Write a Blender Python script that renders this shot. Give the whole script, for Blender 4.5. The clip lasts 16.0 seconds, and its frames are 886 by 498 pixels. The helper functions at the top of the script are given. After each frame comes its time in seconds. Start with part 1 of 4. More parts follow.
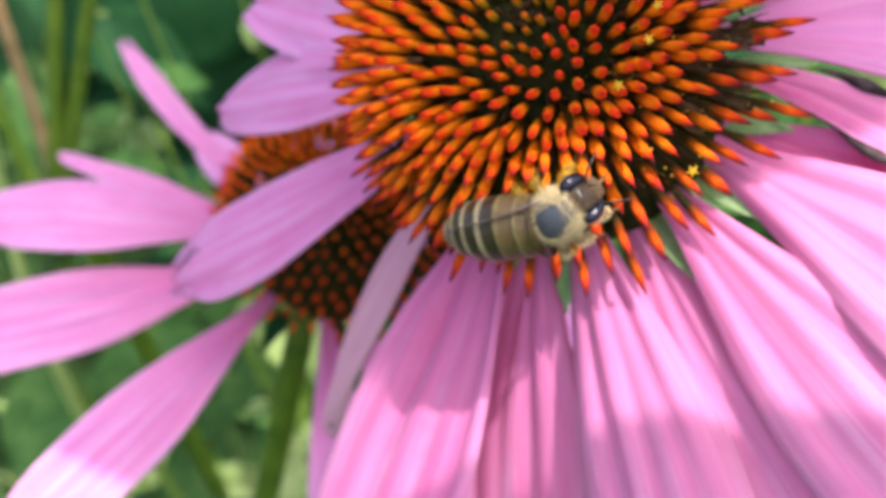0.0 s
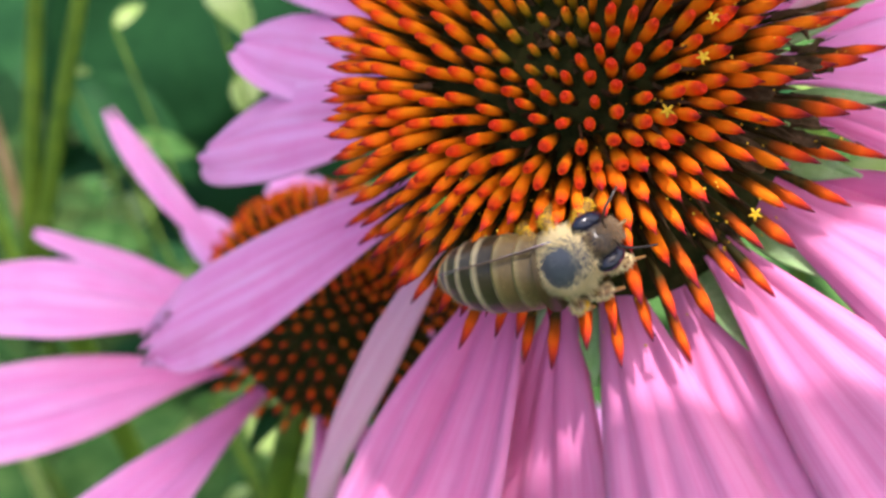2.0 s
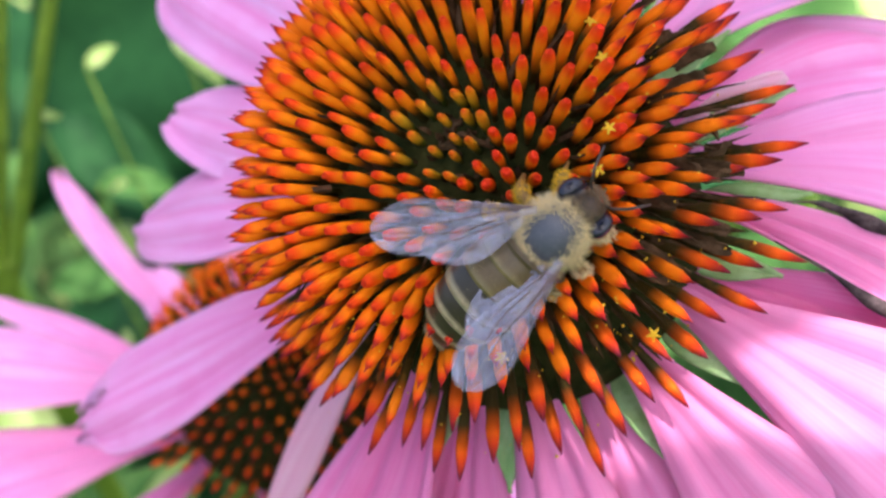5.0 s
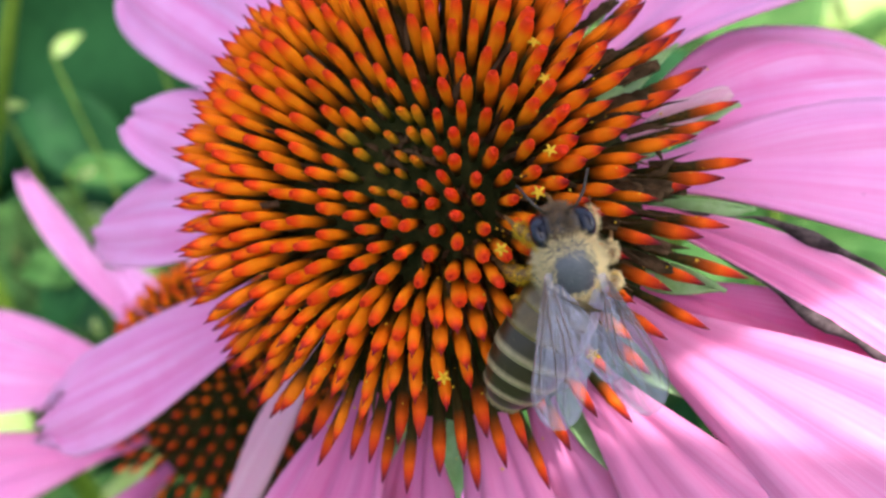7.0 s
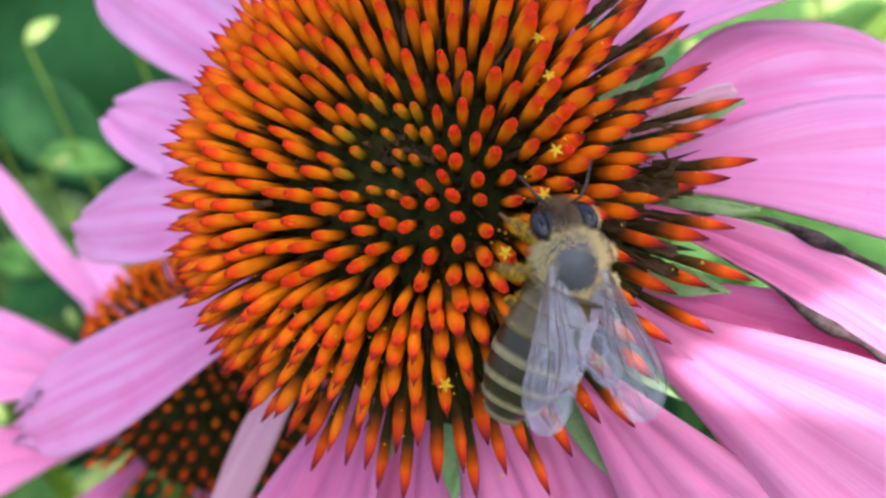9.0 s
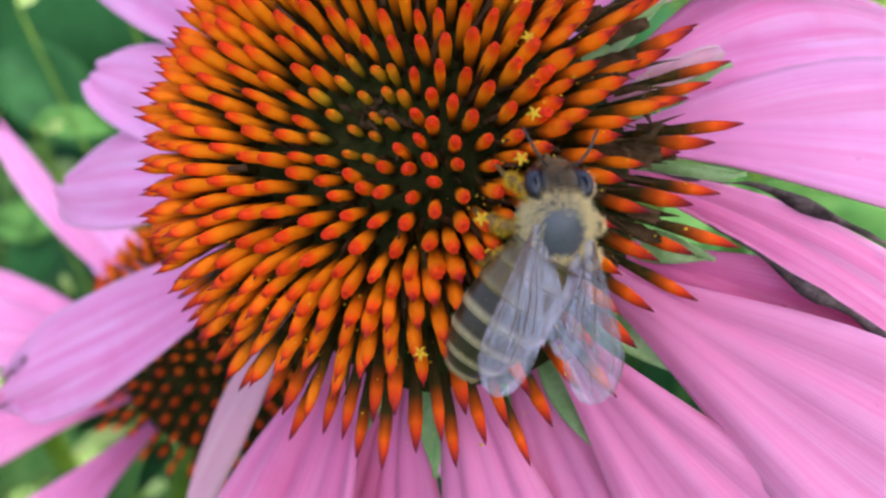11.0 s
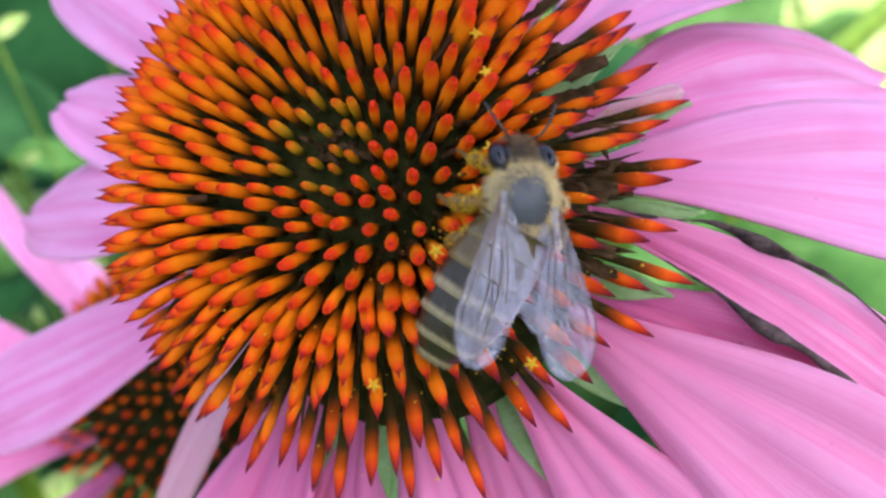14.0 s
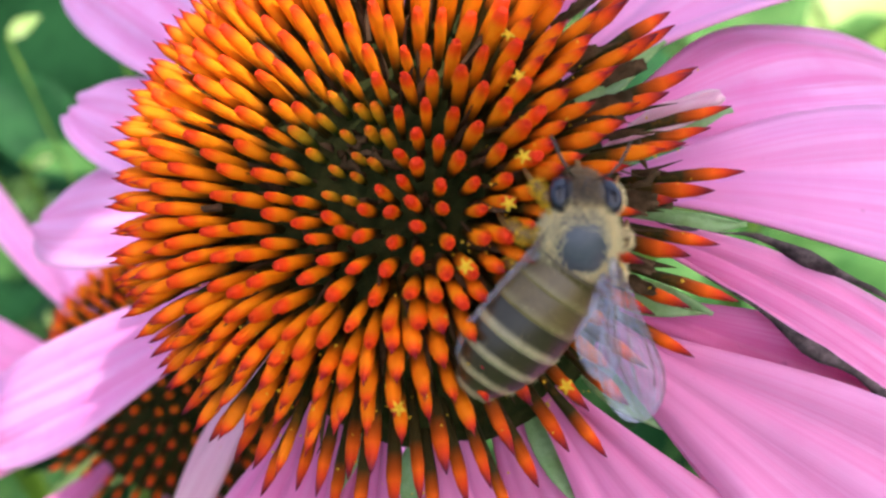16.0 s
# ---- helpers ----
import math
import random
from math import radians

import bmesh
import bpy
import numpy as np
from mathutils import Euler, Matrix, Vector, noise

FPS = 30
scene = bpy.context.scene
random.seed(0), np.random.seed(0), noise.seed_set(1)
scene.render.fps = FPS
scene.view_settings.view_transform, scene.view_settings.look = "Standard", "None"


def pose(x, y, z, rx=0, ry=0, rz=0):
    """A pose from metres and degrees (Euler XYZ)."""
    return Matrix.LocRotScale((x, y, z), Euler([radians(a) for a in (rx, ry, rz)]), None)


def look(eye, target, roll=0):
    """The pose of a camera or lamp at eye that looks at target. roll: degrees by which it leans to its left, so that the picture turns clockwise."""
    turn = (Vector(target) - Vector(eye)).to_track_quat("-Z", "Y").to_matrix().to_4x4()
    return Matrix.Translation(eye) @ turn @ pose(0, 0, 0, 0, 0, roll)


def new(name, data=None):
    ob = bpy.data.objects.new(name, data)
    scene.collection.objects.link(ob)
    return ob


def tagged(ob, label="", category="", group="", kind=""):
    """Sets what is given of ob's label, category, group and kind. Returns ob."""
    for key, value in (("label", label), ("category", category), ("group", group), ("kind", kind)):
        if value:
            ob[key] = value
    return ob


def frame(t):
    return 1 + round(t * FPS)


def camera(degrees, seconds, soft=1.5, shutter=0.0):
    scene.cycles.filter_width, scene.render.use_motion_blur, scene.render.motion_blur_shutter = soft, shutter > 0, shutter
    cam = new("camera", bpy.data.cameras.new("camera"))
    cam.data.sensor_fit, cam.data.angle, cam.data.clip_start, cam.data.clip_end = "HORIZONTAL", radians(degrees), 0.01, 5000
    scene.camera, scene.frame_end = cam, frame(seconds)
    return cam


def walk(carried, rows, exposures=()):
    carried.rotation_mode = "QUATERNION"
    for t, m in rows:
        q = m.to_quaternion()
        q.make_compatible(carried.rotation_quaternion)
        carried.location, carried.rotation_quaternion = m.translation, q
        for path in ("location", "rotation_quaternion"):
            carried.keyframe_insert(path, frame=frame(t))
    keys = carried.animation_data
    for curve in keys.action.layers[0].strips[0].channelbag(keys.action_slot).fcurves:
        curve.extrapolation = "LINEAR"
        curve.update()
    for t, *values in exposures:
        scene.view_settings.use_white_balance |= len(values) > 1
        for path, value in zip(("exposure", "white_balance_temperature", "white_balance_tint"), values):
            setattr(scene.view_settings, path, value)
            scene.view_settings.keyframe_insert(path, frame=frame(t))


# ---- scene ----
cam = camera(40, 16.0, soft=2.5)
PATH = [
    (0, (0.01784, -0.06968, 0.66950), (-0.00078, -0.02709, 0.63157), -8.00),
    (0.5, (0.01872, -0.06832, 0.66803), (-0.00132, -0.02562, 0.63094), -8.66),
    (1, (0.01599, -0.06660, 0.66621), (-0.00317, -0.02308, 0.62962), -7.98),
    (1.5, (0.01509, -0.06406, 0.66411), (-0.00434, -0.02014, 0.62814), -8.20),
    (2, (0.01330, -0.06257, 0.66070), (-0.00541, -0.01720, 0.62619), -6.46),
    (2.5, (0.01230, -0.05823, 0.66110), (-0.00589, -0.01407, 0.62477), -6.53),
    (3, (0.01300, -0.05722, 0.66026), (-0.00553, -0.01335, 0.62376), -6.78),
    (3.5, (0.01340, -0.05694, 0.66102), (-0.00470, -0.01403, 0.62319), -6.96),
    (4, (0.01462, -0.05900, 0.65793), (-0.00379, -0.01367, 0.62320), -5.71),
    (4.5, (0.01627, -0.05519, 0.66304), (-0.00304, -0.01068, 0.62775), -7.64),
    (4.7, (0.01699, -0.05546, 0.66299), (-0.00260, -0.01019, 0.62883), -7.47),
    (7, (0.01937, -0.05403, 0.66501), (0.00093, -0.00916, 0.62970), -6.82),
    (7.5, (0.01962, -0.05367, 0.66459), (0.00122, -0.00862, 0.62949), -6.67),
    (8, (0.01867, -0.05322, 0.66474), (0.00099, -0.00813, 0.62933), -6.24),
    (10.5, (0.01703, -0.05170, 0.66420), (0.00021, -0.00754, 0.62723), -5.96),
    (11, (0.01829, -0.05123, 0.66379), (0.00124, -0.00744, 0.62649), -6.03),
    (11.5, (0.01867, -0.05094, 0.66394), (0.00220, -0.00699, 0.62656), -5.47),
    (12, (0.01910, -0.05103, 0.66381), (0.00308, -0.00639, 0.62705), -4.94),
    (12.5, (0.01968, -0.05072, 0.66370), (0.00348, -0.00590, 0.62725), -5.04),
    (13, (0.02021, -0.05191, 0.66376), (0.00408, -0.00664, 0.62783), -4.77),
    (13.5, (0.01997, -0.05173, 0.66417), (0.00385, -0.00664, 0.62800), -4.53),
    (14, (0.01956, -0.05117, 0.66352), (0.00307, -0.00594, 0.62771), -4.48),
    (14.5, (0.01878, -0.05031, 0.66310), (0.00211, -0.00509, 0.62736), -4.45),
    (15, (0.01811, -0.04941, 0.66261), (0.00116, -0.00426, 0.62692), -4.56),
    (15.5, (0.01756, -0.04910, 0.66225), (0.00061, -0.00388, 0.62664), -4.50),
    (16, (0.01790, -0.04862, 0.66200), (0.00079, -0.00349, 0.62636), -4.62),
]
walk(cam, [(t, look(e, g, r)) for t, e, g, r in PATH], exposures=[(0, 1.28, 6350, 18), (2, 1.40, 6350, 18), (2.8, 1.45, 6350, 18), (3.5, 1.7, 6350, 18), (4.5, 1.68, 6350, 17), (7, 1.54, 6250, 13), (10.3, 1.62, 6250, 13), (16, 1.66, 6250, 13)])
cam.data.dof.use_dof = True
cam.data.dof.focus_distance = 0.060
cam.data.dof.aperture_fstop = 52.0

# ---- light ----
world = bpy.data.worlds.new("sky")
scene.world = world
world.use_nodes = True
wn = world.node_tree
sky = wn.nodes.new("ShaderNodeTexSky")
sky.sky_type, sky.sun_disc = "NISHITA", False
sky.dust_density, sky.ozone_density = 6.0, 0.3
SUN_FROM = Vector((0.384, -0.119, 0.913)).normalized()
sky.sun_elevation = math.asin(SUN_FROM.z)
sky.sun_rotation = math.atan2(SUN_FROM.x, SUN_FROM.y)
wn.links.new(sky.outputs[0], wn.nodes["Background"].inputs[0])
wn.nodes["Background"].inputs[1].default_value = 0.15
sun = new("sun", bpy.data.lights.new("sun", "SUN"))
sun.data.energy, sun.data.angle, sun.data.color = 2.1, radians(0.6), (1.0, 0.95, 0.88)
sun.matrix_world = look(SUN_FROM * 3, (0, 0, 0))


# ---- materials ----
def material(name):
    m = bpy.data.materials.new(name)
    m.use_nodes = True
    nt = m.node_tree
    return m, nt, nt.nodes["Principled BSDF"]


def node(nt, kind, **values):
    n = nt.nodes.new(kind)
    for key, value in values.items():
        n.inputs[key].default_value = value
    return n


def ramp(nt, source, stops):
    r = nt.nodes.new("ShaderNodeValToRGB")
    el = r.color_ramp.elements
    while len(el) < len(stops):
        el.new(0.5)
    for e, (p, c) in zip(el, stops):
        e.position, e.color = p, (*c, 1)
    nt.links.new(source, r.inputs[0])
    return r


def mixed(nt, fac, a, b, blend="MIX"):
    m = nt.nodes.new("ShaderNodeMix")
    m.data_type, m.blend_type = "RGBA", blend
    for slot, v in ((0, fac), (6, a), (7, b)):
        if isinstance(v, (int, float)):
            m.inputs[slot].default_value = v
        elif isinstance(v, tuple):
            m.inputs[slot].default_value = (*v, 1)
        else:
            nt.links.new(v, m.inputs[slot])
    return m.outputs[2]


def bump(nt, bsdf, height, distance, strength=1.0):
    b = node(nt, "ShaderNodeBump", Strength=strength, Distance=distance)
    nt.links.new(height, b.inputs["Height"])
    nt.links.new(b.outputs[0], bsdf.inputs["Normal"])


def noise_tex(nt, scale, detail=3.0, rough=0.6, coords=None):
    n = node(nt, "ShaderNodeTexNoise", Scale=scale, Detail=detail, Roughness=rough)
    c = coords or nt.nodes.new("ShaderNodeTexCoord").outputs["Object"]
    nt.links.new(c, n.inputs["Vector"])
    return n.outputs[0]


def stretched(nt, sx, sy, which="UV"):
    tc = nt.nodes.new("ShaderNodeTexCoord")
    mp = nt.nodes.new("ShaderNodeMapping")
    mp.inputs["Scale"].default_value = (sx, sy, 1)
    nt.links.new(tc.outputs[which], mp.inputs[0])
    return mp.outputs[0]


def uv_axis(nt, axis):
    tc = nt.nodes.new("ShaderNodeTexCoord")
    s = nt.nodes.new("ShaderNodeSeparateXYZ")
    nt.links.new(tc.outputs["UV"], s.inputs[0])
    return s.outputs[axis]


def petal_material(name, light, deep, edge):
    """Thin petal tissue: fine veins along it, a deeper foot, paler margins, blotches and small bruises."""
    m, nt, b = material(name)
    u, v = uv_axis(nt, 0), uv_axis(nt, 1)
    fine = noise_tex(nt, 5, 4, 0.6, stretched(nt, 9, 0.30))
    vein = noise_tex(nt, 6, 2, 0.5, stretched(nt, 5, 0.10))
    broad = noise_tex(nt, 3.5, 3, 0.55, stretched(nt, 1.6, 0.7))
    blotch = noise_tex(nt, 260, 4, 0.65)
    own = nt.nodes.new("ShaderNodeObjectInfo").outputs["Random"]
    col = mixed(nt, ramp(nt, fine, [(0.25, (0, 0, 0)), (0.75, (1, 1, 1))]).outputs[0], tuple(d * 0.45 + l * 0.55 for d, l in zip(deep, light)), light)
    col = mixed(nt, ramp(nt, broad, [(0.36, (0, 0, 0)), (0.70, (0.8, 0.8, 0.8))]).outputs[0], col, edge)
    col = mixed(nt, ramp(nt, vein, [(0.40, (0.55, 0.55, 0.55)), (0.50, (0, 0, 0))]).outputs[0], col, tuple(d * 0.75 + l * 0.25 for d, l in zip(deep, light)))
    col = mixed(nt, ramp(nt, blotch, [(0.48, (0, 0, 0)), (0.72, (0.30, 0.30, 0.30))]).outputs[0], col, deep)
    margin = ramp(nt, u, [(0.0, (0.7, 0.7, 0.7)), (0.07, (0, 0, 0)), (0.93, (0, 0, 0)), (1.0, (0.7, 0.7, 0.7))]).outputs[0]
    col = mixed(nt, margin, col, edge)
    col = mixed(nt, ramp(nt, v, [(0.12, (0.75, 0.75, 0.75)), (0.55, (0, 0, 0))]).outputs[0], col, tuple(c * 0.95 for c in deep))
    col = mixed(nt, ramp(nt, own, [(0.0, (0, 0, 0)), (1.0, (0.35, 0.35, 0.35))]).outputs[0], col, edge)
    spots = noise_tex(nt, 900, 2, 0.5)
    col = mixed(nt, ramp(nt, spots, [(0.74, (0, 0, 0)), (0.80, (0.35, 0.35, 0.35))]).outputs[0], col, (0.35, 0.06, 0.18))
    nt.links.new(col, b.inputs["Base Color"])
    b.inputs["Roughness"].default_value = 0.5
    b.inputs["Specular IOR Level"].default_value = 0.35
    b.inputs["Sheen Weight"].default_value = 0.12
    trans = nt.nodes.new("ShaderNodeBsdfTranslucent")
    nt.links.new(col, trans.inputs[0])
    mix = node(nt, "ShaderNodeMixShader", Fac=0.3)
    nt.links.new(b.outputs[0], mix.inputs[1])
    nt.links.new(trans.outputs[0], mix.inputs[2])
    nt.links.new(mix.outputs[0], nt.nodes["Material Output"].inputs[0])
    height = mixed(nt, 0.5, fine, blotch)
    bump(nt, b, height, 0.00016, 0.55)
    return m


def floret_material(name, stops):
    m, nt, b = material(name)
    col = ramp(nt, uv_axis(nt, 1), stops).outputs[0]
    info = nt.nodes.new("ShaderNodeObjectInfo")
    shift = ramp(nt, info.outputs["Random"], [(0.0, (0.86, 0.78, 0.7)), (1.0, (1.0, 1.0, 1.0))]).outputs[0]
    col = mixed(nt, 1.0, col, shift, "MULTIPLY")
    grain = noise_tex(nt, 1400, 3, 0.6)
    col = mixed(nt, ramp(nt, grain, [(0.5, (0, 0, 0)), (0.75, (0.12, 0.12, 0.12))]).outputs[0], col, (0.9, 0.30, 0.02))
    nt.links.new(col, b.inputs["Base Color"])
    b.inputs["Roughness"].default_value = 0.55
    b.inputs["Specular IOR Level"].default_value = 0.08
    bump(nt, b, grain, 0.00006, 0.5)
    return m


def plant_material(name, dark, light, scale, gloss=0.5, see=0.3):
    m, nt, b = material(name)
    n1 = noise_tex(nt, scale, 4, 0.6)
    n2 = noise_tex(nt, scale * 7, 3, 0.6)
    col = mixed(nt, ramp(nt, n1, [(0.35, (0, 0, 0)), (0.7, (1, 1, 1))]).outputs[0], dark, light)
    col = mixed(nt, ramp(nt, n2, [(0.45, (0, 0, 0)), (0.8, (0.4, 0.4, 0.4))]).outputs[0], col, tuple(c * 0.6 for c in dark))
    nt.links.new(col, b.inputs["Base Color"])
    b.inputs["Roughness"].default_value = gloss
    b.inputs["Specular IOR Level"].default_value = 0.05 if gloss > 0.85 else 0.1 if gloss > 0.6 else 0.3
    bump(nt, b, n2, 0.0003, 0.5)
    if see:
        trans = nt.nodes.new("ShaderNodeBsdfTranslucent")
        nt.links.new(col, trans.inputs[0])
        mix = node(nt, "ShaderNodeMixShader", Fac=see)
        nt.links.new(b.outputs[0], mix.inputs[1])
        nt.links.new(trans.outputs[0], mix.inputs[2])
        nt.links.new(mix.outputs[0], nt.nodes["Material Output"].inputs[0])
    return m


# skylight on upper and rear petals, shade on lower: put into these two colours
PETAL = petal_material("petal_pink", (0.90, 0.28, 0.58), (0.78, 0.11, 0.37), (0.93, 0.47, 0.75))
PETAL_SKY_TINT = petal_material("petal_sky_tint", (0.90, 0.355, 0.74), (0.80, 0.16, 0.47), (0.94, 0.56, 0.88))
PETAL_PALE = petal_material("petal_pale", (0.88, 0.53, 0.66), (0.80, 0.37, 0.54), (0.92, 0.66, 0.74))
# floret feet: own dark green, taken near-black for the shade between spines
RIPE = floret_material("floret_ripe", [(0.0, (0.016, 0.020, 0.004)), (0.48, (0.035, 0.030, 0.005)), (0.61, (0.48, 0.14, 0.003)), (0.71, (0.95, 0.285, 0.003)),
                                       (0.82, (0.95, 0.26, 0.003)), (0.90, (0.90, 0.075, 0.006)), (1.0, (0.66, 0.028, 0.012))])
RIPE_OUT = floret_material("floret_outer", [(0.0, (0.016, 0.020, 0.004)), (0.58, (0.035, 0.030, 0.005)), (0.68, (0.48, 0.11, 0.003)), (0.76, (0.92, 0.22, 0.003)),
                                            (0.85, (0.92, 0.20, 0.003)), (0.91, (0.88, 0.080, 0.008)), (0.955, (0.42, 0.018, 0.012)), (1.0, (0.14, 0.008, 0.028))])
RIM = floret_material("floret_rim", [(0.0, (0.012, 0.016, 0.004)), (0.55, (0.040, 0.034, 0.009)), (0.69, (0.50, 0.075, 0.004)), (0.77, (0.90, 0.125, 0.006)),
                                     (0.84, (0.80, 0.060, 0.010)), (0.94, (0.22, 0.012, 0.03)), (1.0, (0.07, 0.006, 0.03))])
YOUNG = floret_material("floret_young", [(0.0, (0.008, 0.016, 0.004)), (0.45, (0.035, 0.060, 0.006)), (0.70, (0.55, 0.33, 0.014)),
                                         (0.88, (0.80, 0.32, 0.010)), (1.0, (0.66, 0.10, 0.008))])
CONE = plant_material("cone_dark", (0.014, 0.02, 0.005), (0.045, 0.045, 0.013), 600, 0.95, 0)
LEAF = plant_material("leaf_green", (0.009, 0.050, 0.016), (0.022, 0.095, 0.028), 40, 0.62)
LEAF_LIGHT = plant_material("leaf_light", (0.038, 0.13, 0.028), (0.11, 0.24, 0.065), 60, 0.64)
BRACT = plant_material("bract_green", (0.24, 0.44, 0.13), (0.46, 0.64, 0.34), 300, 0.5)
STEM = plant_material("stem_green", (0.060, 0.13, 0.008), (0.15, 0.25, 0.020), 150, 0.6, 0)
STRAW = plant_material("dry_straw", (0.28, 0.18, 0.08), (0.45, 0.33, 0.18), 150, 0.7, 0)
SOIL = plant_material("soil", (0.02, 0.045, 0.012), (0.05, 0.09, 0.025), 9, 0.9, 0)
WITHERED = plant_material("withered_brown", (0.025, 0.017, 0.018), (0.17, 0.12, 0.12), 900, 0.8, 0)
CHAFF = plant_material("chaff_brown", (0.04, 0.026, 0.012), (0.13, 0.075, 0.04), 900, 0.9, 0)
POLLEN = plant_material("pollen", (0.75, 0.42, 0.02), (0.9, 0.6, 0.05), 3000, 0.7, 0)


# ---- helpers for meshes ----
def mesh_of(name, verts, faces, mat, uvs=None, smooth=True):
    me = bpy.data.meshes.new(name)
    me.from_pydata([tuple(v) for v in verts], [], faces)
    me.materials.append(mat)
    if uvs is not None:
        layer = me.uv_layers.new(name="UVMap")
        flat = np.array(uvs, dtype=np.float32)[[l.vertex_index for l in me.loops]]
        layer.data.foreach_set("uv", flat.ravel())
    me.polygons.foreach_set("use_smooth", [smooth] * len(me.polygons))
    me.update()
    return me


def part(name, me, parent, label=""):
    ob = new(name, me)
    ob.parent = parent
    return tagged(ob, label) if label else ob


def empty(name, m):
    ob = new(name)
    ob.empty_display_size = 0.005
    ob.matrix_world = m
    return ob


def grid_faces(nu, nv, first=0, flip=False, holes=()):
    out = []
    for i in range(nu - 1):
        for j in range(nv - 1):
            if (i, j) in holes:
                continue
            a = first + i * nv + j
            q = (a, a + 1, a + nv + 1, a + nv)
            out.append(q[::-1] if flip else q)
    return out


def sheet(name, top, thick, mat, uv, holes=()):
    """A sheet from a grid of points (nu, nv, 3) with real thickness (metres) and closed edges."""
    nu, nv, _ = top.shape
    du, dv = np.gradient(top, axis=0), np.gradient(top, axis=1)
    nrm = np.cross(du, dv)
    nrm /= np.linalg.norm(nrm, axis=2, keepdims=True) + 1e-12
    low = top - nrm * thick
    verts = np.concatenate([top.reshape(-1, 3), low.reshape(-1, 3)])
    k = nu * nv
    faces = grid_faces(nu, nv, 0, False, holes) + grid_faces(nu, nv, k, True, holes)
    ring = [j for j in range(nv)] + [i * nv + nv - 1 for i in range(1, nu)] + [(nu - 1) * nv + j for j in range(nv - 2, -1, -1)] + [i * nv for i in range(nu - 2, 0, -1)]
    for a, b in zip(ring, ring[1:] + ring[:1]):
        faces.append((b, a, k + a, k + b))
    return mesh_of(name, verts, faces, mat, np.concatenate([uv.reshape(-1, 2)] * 2))


def tube(name, pts, radii, mat, sides=8, caps=True):
    """A round tapered tube along points."""
    pts = [Vector(p) for p in pts]
    verts, uvs, n = [], [], len(pts)
    side = None
    for i, p in enumerate(pts):
        d = (pts[min(i + 1, n - 1)] - pts[max(i - 1, 0)]).normalized()
        if side is None:
            side = d.orthogonal().normalized()
        side = (side - d * side.dot(d)).normalized()
        up = d.cross(side)
        for k in range(sides):
            a = 2 * math.pi * k / sides
            verts.append(p + (side * math.cos(a) + up * math.sin(a)) * radii[i])
            uvs.append((k / sides, i / (n - 1)))
    faces = [(i * sides + k, i * sides + (k + 1) % sides, (i + 1) * sides + (k + 1) % sides, (i + 1) * sides + k)
             for i in range(n - 1) for k in range(sides)]
    if caps:
        faces += [tuple(range(sides))[::-1], tuple((n - 1) * sides + k for k in range(sides))]
    return mesh_of(name, verts, faces, mat, uvs)


def blob(name, rings, mat, sides=20):
    """A closed body of revolution about x from (x, half width, half height, drop) rings."""
    verts, uvs = [], []
    for i, (x, w, h, dz) in enumerate(rings):
        for k in range(sides):
            a = 2 * math.pi * k / sides
            verts.append((x, w * math.cos(a), h * math.sin(a) + dz))
            uvs.append((k / sides, i / (len(rings) - 1)))
    n = len(rings)
    faces = [(i * sides + k, i * sides + (k + 1) % sides, (i + 1) * sides + (k + 1) % sides, (i + 1) * sides + k)
             for i in range(n - 1) for k in range(sides)]
    faces += [tuple(range(sides))[::-1], tuple((n - 1) * sides + k for k in range(sides))]
    return mesh_of(name, verts, faces, mat, uvs)


def ellipse_rings(x0, x1, w, h, n=12, dz=0.0):
    out = []
    for i in range(n):
        a = math.pi * (0.02 + 0.96 * i / (n - 1))
        c = (1 - math.cos(a)) / 2
        out.append((x0 + (x1 - x0) * c, w * math.sin(a), h * math.sin(a), dz))
    return out


# ---- flowers ----
def leaf_mesh(name, length, width, mat, seed, cup=0.25, bend=0.5, teeth=0.0, cutouts=()):
    """An ovate leaf along +x with a sunken midrib."""
    rnd = random.Random(seed)
    nu, nv = 21, 11
    top, uv = np.zeros((nu, nv, 3)), np.zeros((nu, nv, 2))
    x = z = 0.0
    for i in range(nu):
        s = i / (nu - 1)
        a = bend * (s - 0.15)
        if i:
            x, z = x + length / (nu - 1) * math.cos(a), z - length / (nu - 1) * math.sin(a)
        hw = 0.5 * width * max(0.02, math.sin(math.pi * s ** 0.75)) * (1 + teeth * math.sin(s * 60))
        for j in range(nv):
            v = 2 * j / (nv - 1) - 1
            up = cup * hw * abs(v) + 0.04 * width * math.sin(9 * s + 4 * v + seed)
            top[i, j] = (x + up * math.sin(a), hw * v, z + up * math.cos(a))
            uv[i, j] = (j / (nv - 1), s)
    return sheet(name, top, -min(0.0004, 0.06 * width), mat, uv, cutouts)


CM = 0.01
EDGES = {}


